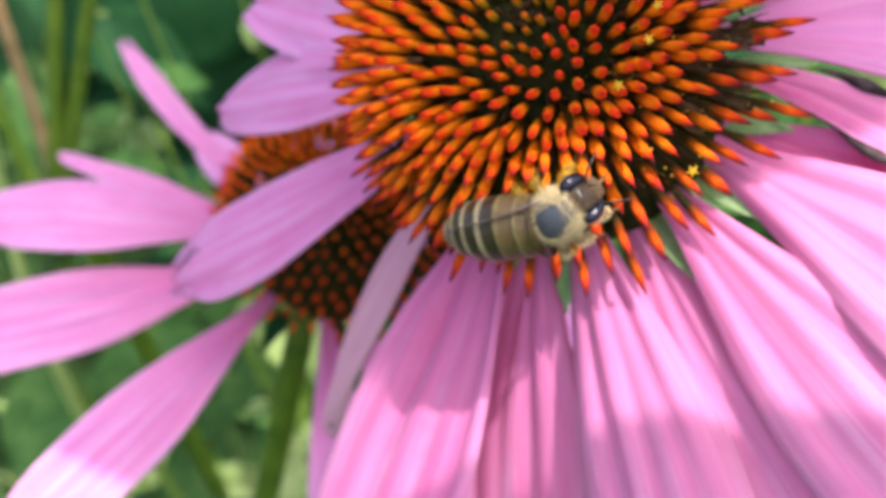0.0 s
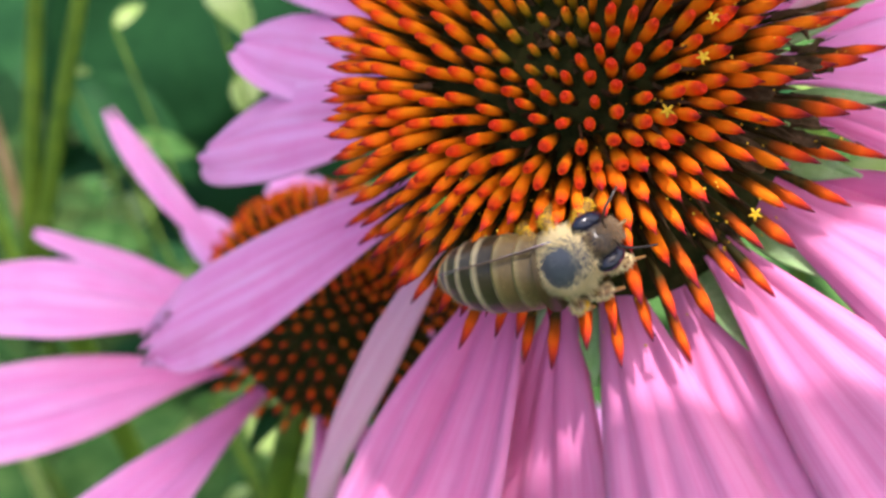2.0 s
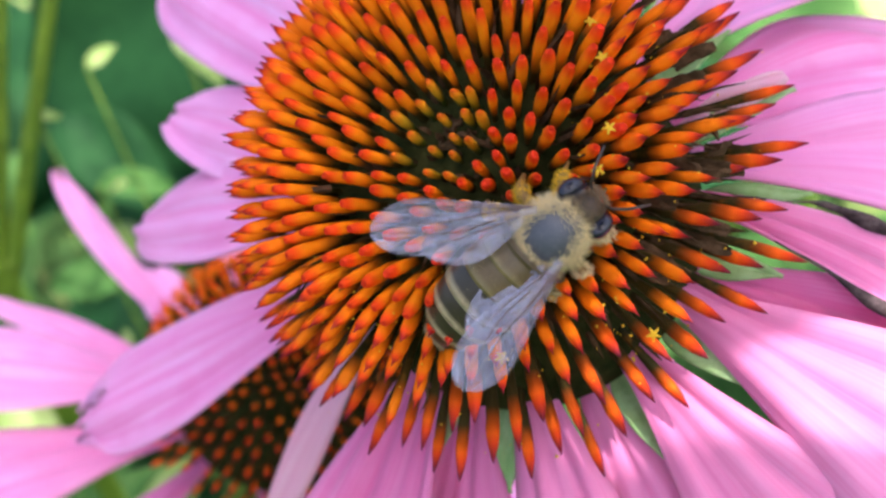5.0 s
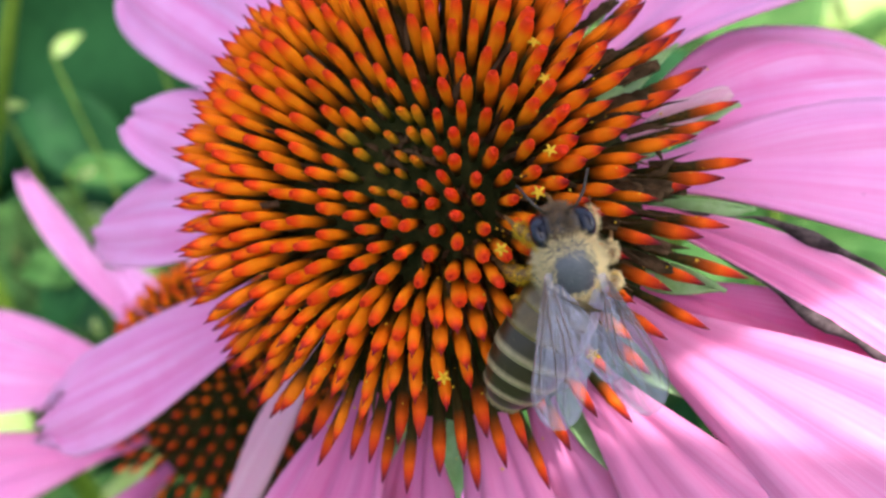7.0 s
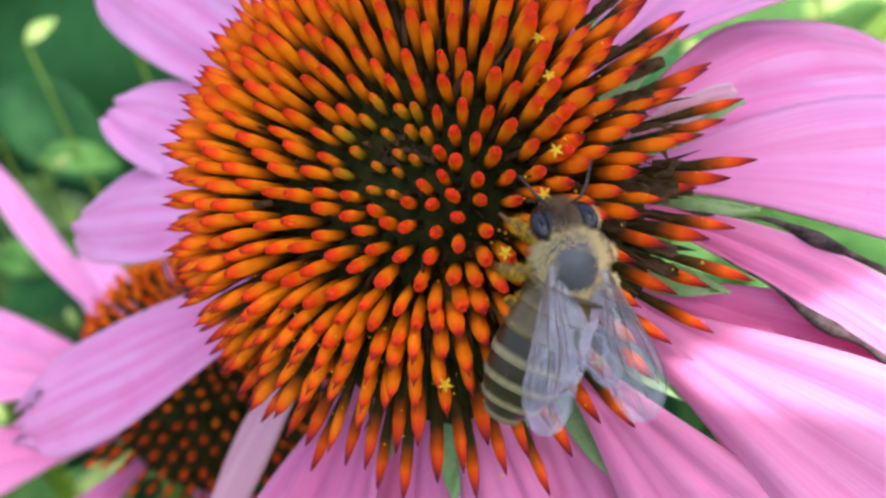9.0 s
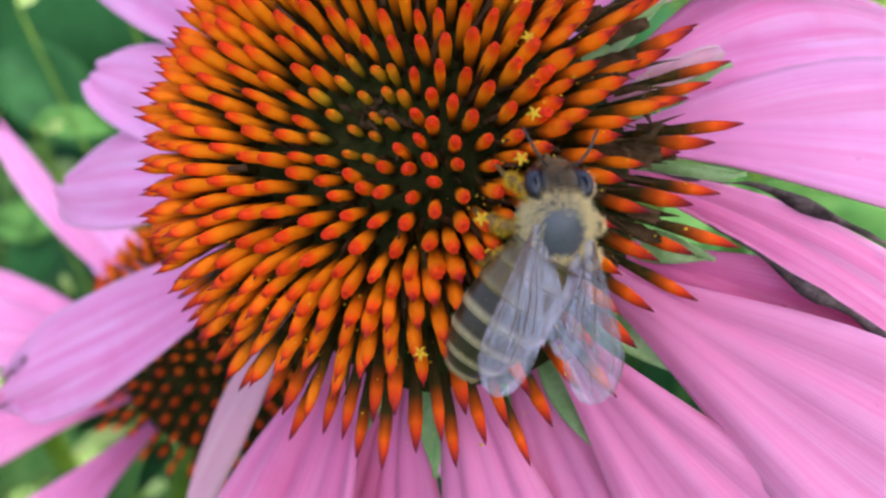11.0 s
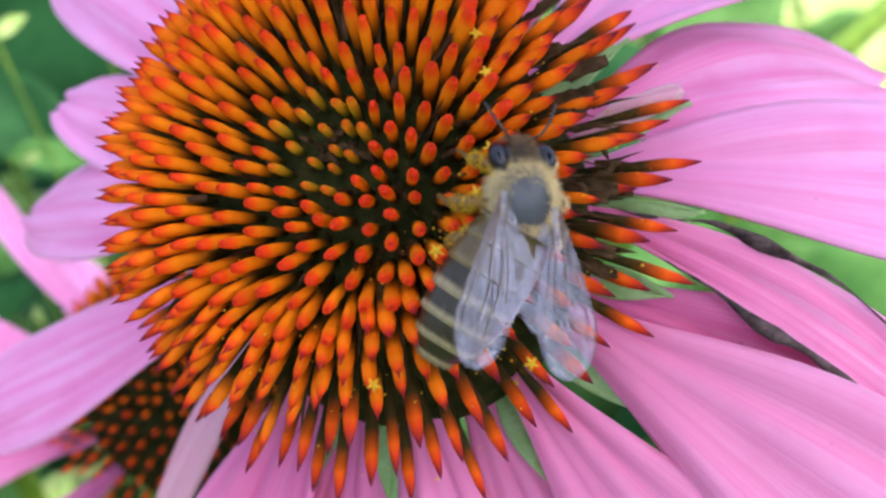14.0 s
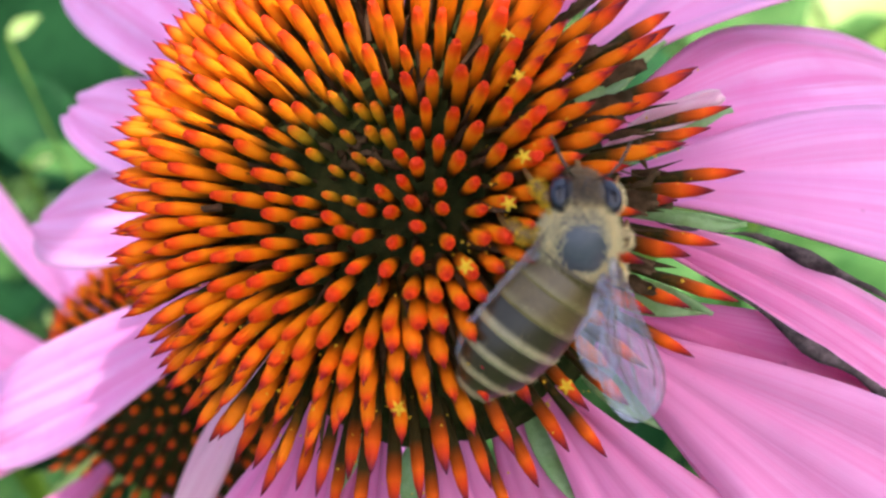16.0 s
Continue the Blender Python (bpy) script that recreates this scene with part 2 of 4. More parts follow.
def petal_mesh(name, length, width, droop, curl, mat, seed, fold=0.0, notch=0.06, sway=0.0, start=0.85, lift=0.0, roll=0.0, holes=(), fray=0.03, groove=0.014, taper=1.6):
    """A ray petal in its flower's space, along +x: droop and curl are the slope (degrees) at its foot and the change to its tip."""
    rnd = random.Random(seed)
    nu, nv = 37, 19
    ph = [rnd.uniform(0, 6.28) for _ in range(8)]
    top, uv = np.zeros((nu, nv, 3)), np.zeros((nu, nv, 2))
    x, z, y0 = start, lift, 0.0
    ds = length / (nu - 1)
    for i in range(nu):
        s = i / (nu - 1)
        ang = math.radians(droop + curl * s + 4 * math.sin(5 * s + ph[0]))
        if i:
            x, z = x + ds * math.cos(ang), z - ds * math.sin(ang)
            y0 += ds * sway * (0.45 + 1.1 * s if sway < -0.5 else 1.0)
        prof = (0.13 + 0.87 * math.sin(min(1.0, s / 0.62) * math.pi / 2) ** taper) if s < 0.62 else math.sqrt(max(0.0, 1 - ((s - 0.62) / 0.40) ** 2.6))
        hw = 0.5 * width * max(prof, 0.16)
        tw = math.radians(roll) * s
        for j in range(nv):
            v = 2 * j / (nv - 1) - 1
            back = 0.0
            if s > 0.8:
                back = (s - 0.8) / 0.2 * notch * length * (0.5 + 0.5 * math.cos(v * 2.6 * math.pi + ph[1]))
                back += fray * (s - 0.8) / 0.2 * length * abs(noise.noise((j * 0.9, seed, 1.5)))
            y = hw * v * (1 + 0.03 * math.sin(9 * s + ph[2] + v))
            up = -fold * hw * v * v + groove * width * math.cos(v * 4.2 * math.pi + ph[4]) * math.sin(math.pi * min(1, s * 1.1)) + 0.02 * width * math.sin(2.6 * math.pi * v + ph[5] + 1.5 * s) * min(1, s * 3) + 0.018 * math.sin(6 * s + 3 * v + ph[3]) + 0.010 * math.sin(13 * s + 5 * v + ph[6])
            yy, uu = y * math.cos(tw) - up * math.sin(tw), y * math.sin(tw) + up * math.cos(tw)
            top[i, j] = (x - back * math.cos(ang) + uu * math.sin(ang), y0 + yy, z + back * math.sin(ang) + uu * math.cos(ang))
            uv[i, j] = (j / (nv - 1), s)
    EDGES[name, seed] = top * CM
    return sheet(name, top * CM, -0.00022, mat, uv, holes)


def spike_mesh(name, mat, prof, sides=7):
    """A floret of unit length along z: prof gives height, radius and place on the colour scale."""
    verts, uvs = [], []
    for q, (z, r, v) in enumerate(prof):
        for k in range(sides):
            a = 2 * math.pi * (k + 0.5 * (q % 2)) / sides
            verts.append((r * math.cos(a), r * math.sin(a) * 0.82, z))
            uvs.append((k / sides, v))
    n = len(prof)
    faces = [(i * sides + k, i * sides + (k + 1) % sides, (i + 1) * sides + (k + 1) % sides, (i + 1) * sides + k)
             for i in range(n - 1) for k in range(sides)]
    faces.append(tuple((n - 1) * sides + k for k in range(sides)))
    return mesh_of(name, verts, faces, mat, uvs)


CUPPED = [(0.0, 0.070, 0.0), (0.45, 0.090, 0.45), (0.64, 0.120, 0.64), (0.80, 0.130, 0.80), (0.91, 0.112, 0.88), (0.975, 0.078, 0.93), (0.985, 0.050, 0.97), (0.955, 0.018, 1.0)]
POINTED = [(0.0, 0.070, 0.0), (0.40, 0.094, 0.40), (0.60, 0.124, 0.60), (0.78, 0.132, 0.78), (0.88, 0.110, 0.86), (0.94, 0.066, 0.92), (0.97, 0.030, 0.96), (1.02, 0.005, 1.0)]
THORN = [(0.0, 0.075, 0.0), (0.40, 0.106, 0.40), (0.58, 0.138, 0.58), (0.73, 0.142, 0.74), (0.85, 0.104, 0.86), (0.93, 0.054, 0.94), (0.985, 0.008, 1.0)]
BUD = [(0.0, 0.075, 0.0), (0.45, 0.095, 0.45), (0.70, 0.118, 0.70), (0.86, 0.112, 0.86), (0.95, 0.080, 0.95), (1.0, 0.030, 1.0)]
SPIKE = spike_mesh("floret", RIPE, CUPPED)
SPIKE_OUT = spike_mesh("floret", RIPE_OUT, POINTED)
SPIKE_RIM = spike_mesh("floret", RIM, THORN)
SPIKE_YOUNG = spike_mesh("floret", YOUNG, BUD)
GOLDEN = math.pi * (3 - math.sqrt(5))


def profile(i, top, side, a, b):
    """Foot-to-tip rule of floret i: radius and height of its tip, its lean from the axis (degrees) and its length, in cm."""
    r_top = 0.9 * a
    if i < top:
        r = r_top * math.sqrt((i + 0.5) / top)
        h = b * (1 - (r / a) ** 3) ** (1 / 3)
        grow = min(1.0, r / 0.70)
        return r, h - 0.38 * (1 - grow) ** 1.2, 66 * (r / r_top) ** 1.30, 0.16 + 0.46 * grow, r / a
    u = (i - top + 0.5) / side
    h0 = b * (1 - 0.9 ** 3) ** (1 / 3)
    r = r_top + (a - r_top) * math.sin(min(1.0, u * 1.25) * math.pi / 2)
    return r, h0 + (-0.10 - h0) * u ** 1.15, 66 + 38 * u, 0.62 + 0.10 * u, 0.9 + 0.1 * u


ALONG = (0, 0.25, 0.5, 0.7, 0.85, 1.0)
ACROSS = (0, 0.401, 0.897, 1.178, 1.370, 1.775)
HIGH = (1.21, 1.217, 1.195, 1.160, 0.912, 0.025)


def wide_profile(i, top, side, a, b):
    """The same rule for the broad domed cone of the near flower."""
    s = math.sqrt(min(1.0, (i + 0.5) / (top + side)))
    r, h = float(np.interp(s, ALONG, ACROSS)), float(np.interp(s, ALONG, HIGH))
    grow = min(1.0, r / 0.62)
    return r, h - 0.24 * (1 - grow) ** 1.2, 88 * s ** 1.35 + 14 * max(0.0, s - 0.8) / 0.2, 0.18 + 0.44 * grow + 0.08 * max(0.0, s - 0.84) / 0.16, s


def cone_head(flower, top, side, a, b, single, phase, hand, seed, shift=(0, 0), profile=profile, seat=Matrix.Identity(4), thick=0.0033, reach=1.0, collar=0.0101):
    """The spiny cone: a dark receptacle and florets on a golden-angle spiral."""
    rnd = random.Random(seed)
    places = []
    for i in range(top + side):
        r, h, lean, ln, s = profile(i, top, side, a, b)
        az = phase + hand * i * GOLDEN + rnd.gauss(0, 0.012)
        la = radians(lean + rnd.gauss(0, 2.2))
        out = Vector((math.cos(az), math.sin(az), 0))
        ln *= rnd.uniform(0.93, 1.06) * reach
        tip = out * (r + rnd.gauss(0, 0.012)) + Vector((0, 0, h + rnd.gauss(0, 0.012)))
        tip += Vector((shift[0], shift[1], 0)) * (1 - s * s)
        foot = tip - (out * math.sin(la) + Vector((0, 0, math.cos(la)))) * ln
        tip = foot + (tip - foot) * rnd.uniform(0.94, 1.05)
        places.append((s, seat @ (foot * CM), seat @ (tip * CM), i))
    rings = [(-0.0062, 0.0016, 0.0016, 0), (-0.0050, 0.0055, 0.0055, 0), (-0.0030, collar * 0.87, collar * 0.87, 0), (-0.001, collar, collar, 0), (0.0015, collar, collar, 0)]
    for k in range(13):
        t = k / 12
        r, h, lean, ln, _ = profile((1 - t) ** 2 * (top + side * 0.55), top, side, a, b)
        rr, hh = r - ln * math.sin(radians(lean)) * 0.86, h - ln * math.cos(radians(lean)) * 0.86
        if hh * CM > rings[-1][0]:
            rings.append((hh * CM, max(rr, 0.005) * CM, max(rr, 0.005) * CM, 0))
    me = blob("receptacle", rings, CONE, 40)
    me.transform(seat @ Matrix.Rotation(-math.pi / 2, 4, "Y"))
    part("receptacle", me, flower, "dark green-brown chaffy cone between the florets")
    step = len(places) / single
    chosen = set(int(k * step) for k in range(single))
    rest = []
    for s, foot, tip, i in places:
        d = tip - foot
        m = Matrix.Translation(foot) @ d.to_track_quat("Z", "Y").to_matrix().to_4x4()
        fat = thick * (0.68 + 0.32 * min(1, s * 1.5) - 0.45 * max(0, s - 0.6)) * rnd.uniform(0.92, 1.1)
        m = m @ Matrix.Rotation(rnd.uniform(0, 6.28), 4, "Z") @ Matrix.Diagonal((fat, fat, d.length, 1))
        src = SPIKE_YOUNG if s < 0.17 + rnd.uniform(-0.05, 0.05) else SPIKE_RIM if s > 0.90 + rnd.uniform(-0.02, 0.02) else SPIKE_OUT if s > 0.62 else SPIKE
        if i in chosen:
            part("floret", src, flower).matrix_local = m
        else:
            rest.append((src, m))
    verts, faces, uvs, mats = [], [], [], []
    kinds = (SPIKE, SPIKE_RIM, SPIKE_YOUNG, SPIKE_OUT)
    for src, m in rest:
        k0 = len(verts)
        verts += [m @ v.co for v in src.vertices]
        uvs += [(0.5, min(1.0, v.co.z)) for v in src.vertices]
        for p in src.polygons:
            faces.append(tuple(k0 + v for v in p.vertices))
            mats.append(kinds.index(src))
    if rest:
        me = mesh_of("floret_mass", verts, faces, RIPE, uvs)
        me.materials.append(RIM)
        me.materials.append(YOUNG)
        me.materials.append(RIPE_OUT)
        me.polygons.foreach_set("material_index", mats)
        tagged(part("floret_mass", me, flower, "crowded orange-red spiny florets"), kind="stuff")
    # withered disc flowers and chaff tips between the spines
    verts, faces, uvs = [], [], []
    for k in range(420):
        i = rnd.uniform(0, top + side * 0.8)
        r, h, lean, ln, s = profile(i, top, side, a, b)
        az = rnd.uniform(0, 6.28)
        if s > 0.5 and rnd.random() < 0.5:
            az = radians(rnd.uniform(-75, 35))
        la = radians(lean + rnd.gauss(0, 9))
        out = Vector((math.cos(az), math.sin(az), 0))
        dirn = out * math.sin(la) + Vector((0, 0, math.cos(la)))
        base = (out * r + Vector((0, 0, h)) - dirn * ln * rnd.uniform(0.62, 0.75)) * CM
        length = ln * CM * rnd.uniform(0.25, 0.42)
        side_v = dirn.orthogonal().normalized()
        side_v.rotate(Matrix.Rotation(rnd.uniform(0, 6.28), 3, dirn))
        bend = side_v.cross(dirn) * length * rnd.uniform(-0.3, 0.3)
        k0, w = len(verts), 0.00022
        for q, ww in ((0, 1), (0.5, 0.9), (1, 0.08)):
            c = base + dirn * length * q + bend * q * q
            n = side_v.cross(dirn) * 0.00009
            verts += [c + side_v * w * ww, c + n * ww, c - side_v * w * ww, c - n * ww]
            uvs += [(0.5, q)] * 4
        for q in range(2):
            for e in range(4):
                faces.append((k0 + 4 * q + e, k0 + 4 * q + (e + 1) % 4, k0 + 4 * q + 4 + (e + 1) % 4, k0 + 4 * q + 4 + e))
    tagged(part("chaff", mesh_of("chaff", [seat @ v for v in verts], faces, CHAFF, uvs, False), flower, "withered brown disc flowers between the florets"), kind="stuff")


def pollen_crumbs(flower, seat, count, seed):
    """Loose grains of pollen caught between the florets."""
    rnd = random.Random(seed)
    verts, faces = [], []
    for k in range(count):
        r, h, lean, ln, s = wide_profile(rnd.uniform(90, 470), 352, 128, 0, 0)
        az = radians(rnd.gauss(-50, 55))
        la = radians(lean)
        out = Vector((math.cos(az), math.sin(az), 0))
        c = seat @ ((out * r + Vector((0, 0, h)) - (out * math.sin(la) + Vector((0, 0, math.cos(la)))) * ln * rnd.uniform(0.05, 0.5)) * CM)
        w, k0 = rnd.uniform(0.00004, 0.00010), len(verts)
        turn = Euler([rnd.uniform(0, 6.28) for _ in range(3)]).to_matrix()
        for d in ((1, 0, 0), (-1, 0, 0), (0, 1, 0), (0, -1, 0), (0, 0, 1), (0, 0, -1)):
            verts.append(c + turn @ Vector(d) * w * rnd.uniform(0.7, 1.3))
        faces += [(k0 + a, k0 + b, k0 + e) for a, b, e in ((0, 2, 4), (2, 1, 4), (1, 3, 4), (3, 0, 4), (2, 0, 5), (1, 2, 5), (3, 1, 5), (0, 3, 5))]
    tagged(part("pollen_dust", mesh_of("pollen_dust", verts, faces, POLLEN), flower, "scattered grains of pale yellow pollen"), kind="stuff")


def dry_scrap(flower, at, seed):
    """A ragged, shrivelled brown disc flower leaning out over the rim."""
    rnd = random.Random(seed)
    nu, nv = 9, 5
    top, uv = np.zeros((nu, nv, 3)), np.zeros((nu, nv, 2))
    for i in range(nu):
        q = i / (nu - 1)
        for j in range(nv):
            v = 2 * j / (nv - 1) - 1
            hw = 0.00040 * (0.45 + 0.55 * math.sin(q * 2.6)) * (1 + 0.3 * noise.noise((i * 0.9, seed, j)))
            top[i, j] = (q * 0.0030 + 0.00035 * noise.noise((j * 1.7, seed, 3)) * q, hw * v, 0.0003 * noise.noise((i * 0.6, j * 0.8, seed)) + 0.0002 * v * v)
            uv[i, j] = (j / (nv - 1), q)
    me = sheet("dry_scrap", top, -0.00007, CHAFF, uv)
    me.transform(at)
    part("dry_scrap", me, flower, "ragged dark brown withered disc flower")


def stem(flower, pts, radius):
    part("stem", tube("stem", [Vector(p) * CM for p in pts], [radius * CM] * len(pts), STEM, 10), flower, "green hairy flower stalk")


# azimuth, length, width, droop, curl, lift, fold, roll, sway
MAIN_PETALS = [
    (121.14, 3.76, 1.1, 10.7, -6.06, -0.21, 0.1, 0, 0.33),
    (145, 2.9, 0.75, 14, -7.06, -0.19, 0.1, 0, 0.13),
    (158.3, 3.3, 0.82, 7.1, 18.4, -0.12, 0.1, 0, 0.12),
    (-176.9, 4.07, 0.87, 10.95, 14.3, -0.08, 0.06, 0, 0.05),
    (-165.0, 3.9, 0.52, 29, 20, -0.06, 0.5, 15, 0.21),
    (-129.4, 4.0, 1.36, 12.8, 11.7, -0.05, 0.06, 0, 0.1),
    (-113, 3.8, 1.08, 20, 18, -0.22, 0.08, 0, 0.06),
    (-88.9, 3.79, 1.12, 12.5, 20.3, -0.05, 0.34, 0, 0.11),
    (-69, 3.9, 1.28, 17, 17, -0.26, 0.08, 0, 0.04),
    (-52.5, 3.8, 1.16, 10.7, 16.2, -0.06, 0.08, 0, -0.06),
    (-28.9, 3.75, 1.22, 11.5, 18.9, -0.15, 0.08, 0, -0.18),
    (3.7, 2.65, 0.57, 8.1, 48.8, -0.1, -0.25, 10, -0.78),
    (17.3, 3.73, 1.28, 17.7, 35.6, -0.2, 0.06, 0, -0.22),
    (33.5, 2.87, 1.19, 21.3, 39.5, -0.24, 0.06, 0, -0.12),
    (53.5, 3.74, 1.26, 14.9, 27, -0.12, 0.06, 0, -0.11),
    (76, 3.8, 1.2, 11, 16, -0.32, 0.06, 0, 0.0),
    (100, 3.8, 1.1, 11, 16, -0.26, 0.06, 0, 0.0),
    (-21, 3.7, 1.0, 13, 18, -0.22, 0.08, 0, -0.08),
]
FLOWER_AT = Matrix.Translation((-0.00179, 0.00085, 0.62308)) @ Matrix(
    ((0.95522, -0.2191, -0.19888), (0.06202, 0.80545, -0.58941), (0.28933, 0.55068, 0.78297))).to_4x4()


# petal, place along it, place across it, size
SPECKS = [(3, 20, 0, 0.8), (3, 26, 1, 0.8), (4, 32, 16, 1.6), (12, 18, 12, 0.7), (5, 13, 14, 0.6), (12, 12, 5, 0.4), (10, 20, 6, 0.4), (7, 22, 12, 0.4), (0, 20, 14, 0.5)]


def main_flower():
    f = empty("coneflower", FLOWER_AT)
    tagged(f, "pink coneflower in full bloom with orange spiny cone", "flower", "coneflowers")
    seat = Matrix.Rotation(0.0798, 4, "X") @ Matrix.Rotation(0.0907, 4, "Y") @ Matrix.Translation((-0.00037, 0.00195, 0))
    cone_head(f, 352, 128, 1.64, 1.12, 300, 6.2177, -1, 5, (-0.025, -0.007), wide_profile, seat, collar=0.0103)
    for k, (az, ln, wd, dr, cu, lift, fold, roll, sway) in enumerate(MAIN_PETALS):
        me = petal_mesh("petal", ln, wd, dr, cu, PETAL_PALE if k == 4 else PETAL_SKY_TINT if k in (0, 1, 2, 3, 12, 13, 14) else PETAL, 40 + k, fold, 0.01 if k in (1, 2) else 0.05, sway, 0.85, lift, roll, {(18, 10), (18, 11)} if k == 8 else (), 0.12 if k == 3 else 0.0 if k in (1, 2) else 0.03, 0.028 if k in (5, 6, 7, 8) else 0.012 if k in (9, 10) else 0.006, 1.15 if k in (5, 6, 7, 8) else 1.6)
        me.transform(Matrix.Rotation(radians(az), 4, "Z"))
        petal = part("petal", me, f, "dying petal with curled grey-brown edges" if k == 11 else "")
        for sp, si, sj, size in SPECKS:
            if sp == k:
                me = blob("speck", ellipse_rings(-0.0003 * size, 0.0003 * size, 0.0002 * size, 0.00014 * size, 7), CHAFF, 8)
                me.transform(Matrix.Rotation(radians(az), 4, "Z") @ Matrix.Translation(Vector(EDGES["petal", 40 + k][si, sj]) + Vector((0, 0, 0.0001))) @ Matrix.Rotation(si * 1.7, 4, "Z"))
                part("speck", me, petal, "small dark speck of dirt")
        if k == 11:
            rim = EDGES["petal", 40 + k]
            for j, a0, a1 in ((0, 8, 36), (18, 4, 36)):
                pts = [rim[q, j] + np.array((0, 0.0009 * noise.noise((q * 0.23, j + 0.5, 7.0)), 0.0002 + 0.0004 * noise.noise((q * 0.3, j, 4.0)))) for q in range(a0, a1)]
                rad = [((0.00006 if j else 0.00009) + (0.00060 if j else 0.00080) * max(0.0, noise.noise((q * 0.31, j + 0.5, 2.0)) + 0.05)) * min(1, (q - a0 + 1) / 8) for q in range(a0, a1)]
                edge = tube("withered_edge", pts, rad, WITHERED, 8)
                edge.transform(Matrix.Rotation(radians(az), 4, "Z"))
                part("withered_edge", edge, petal, "shrivelled grey-brown petal edge")
    me = petal_mesh("shrunken_petal", 0.80, 0.15, 6, 10, PETAL_PALE, 66, -0.5, 0.0, 0.05, 0.95, -0.04, 20)
    me.transform(Matrix.Rotation(radians(21), 4, "Z"))
    part("shrunken_petal", me, f, "small pale rolled petal that never opened")
    # added cup: closes the gap between cone and petal feet with dark
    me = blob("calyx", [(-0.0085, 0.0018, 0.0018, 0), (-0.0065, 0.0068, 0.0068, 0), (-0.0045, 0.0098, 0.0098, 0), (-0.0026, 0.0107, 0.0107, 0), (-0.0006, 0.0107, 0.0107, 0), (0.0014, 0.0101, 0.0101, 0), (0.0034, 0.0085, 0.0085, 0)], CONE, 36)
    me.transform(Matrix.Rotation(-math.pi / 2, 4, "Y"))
    part("calyx", me, f, "added dark green cup that holds the petals")
    pollen_crumbs(f, seat, 260, 71)
    rnd = random.Random(72)
    for k in range(15):
        az, r = rnd.uniform(-42, 36), rnd.uniform(0.95, 1.22)
        dip = -0.25 + (r - 1.0) * 1.4
        dry_scrap(f, seat @ Matrix.Rotation(radians(az), 4, "Z") @ Matrix.Translation((r * CM, 0, (0.95 - 1.5 * (r - 0.95) ** 1.3 - 0.18) * CM)) @ Matrix.Rotation(dip + 0.2, 4, "Y") @ Matrix.Rotation(rnd.uniform(-0.7, 0.7), 4, "X"), 300 + k)
    for k, (az, ln, lift) in enumerate(((-62, 0.80, -0.30), (-98, 0.62, -0.26), (-41, 0.75, -0.30), (-1, 0.75, -0.24), (19, 0.85, -0.12), (-18, 0.6, -0.3), (-120, 0.6, -0.3), (40, 0.8, -0.2))):
        me = leaf_mesh("bract", ln * CM * 0.95, 0.0019, BRACT, 200 + k, 0.35, 0.35)
        me.transform(Matrix.Rotation(radians(az), 4, "Z") @ Matrix.Translation((0.0095, 0, lift * CM)))
        part("bract", me, f, "pointed green bract under the florets")
    for k, p in enumerate(((0.86, 0.53, 0.97), (0.91, 0.31, 0.98), (0.93, -0.08, 1.0), (0.87, -0.29, 1.02), (0.68, -0.54, 1.03), (0.97, -0.99, 0.66), (0.31, -1.07, 0.89), (-0.93, 0.80, 0.96))):
        star = []
        c = (Vector(p) + Vector((0.05, -0.045, 0.10))) * CM * 1.02
        up = Vector((p[0] * 0.5, p[1] * 0.5, 1)).normalized()
        side = up.orthogonal().normalized()
        for q in range(5):
            side.rotate(Matrix.Rotation(1.2566, 3, up))
            star.append(tube("arm", [c, c + side * 0.0002 + up * 0.0001, c + side * 0.00036 + up * 0.00005], [0.00009, 0.00008, 0.00004], POLLEN, 6))
        bm = bmesh.new()
        for me in star:
            bm.from_mesh(me)
        me = bpy.data.meshes.new("anther")
        bm.to_mesh(me)
        bm.free()
        me.materials.append(POLLEN)
        part("anther", me, f, "tiny yellow star-shaped pollen anther")
    rnd = random.Random(61)
    for x, y, z in [(0.10, 0.16, 0.88), (0.02, 0.10, 0.90), (0.20, 0.08, 0.90), (0.06, 0.22, 0.90), (1.36, -0.08, 0.52),(1.32, 0.12, 0.42)]:
        p = Vector((x, y, z)) * CM
        ahead = Vector((rnd.gauss(0, 1), rnd.gauss(0, 1), rnd.uniform(0, 0.5))).normalized()
        pts = [p + ahead * 0.00042 * q + Vector((rnd.gauss(0, 0.00016), rnd.gauss(0, 0.00016), rnd.gauss(0, 0.00012))) for q in range(-2, 3)]
        part("withered_floret", tube("withered_floret", pts, [0.00008, 0.00018, rnd.uniform(0.00016, 0.0003), 0.00016, 0.00006], CHAFF, 7), f, "shrivelled dark brown disc flower")
    stem(f, [(0, 0, -0.3), (0, 0.05, -1.2), (0.3, 0.9, -3), (2, 6, -10), (9, 25, -34), (13.5, 37.0, -50)], 0.17)
    return f


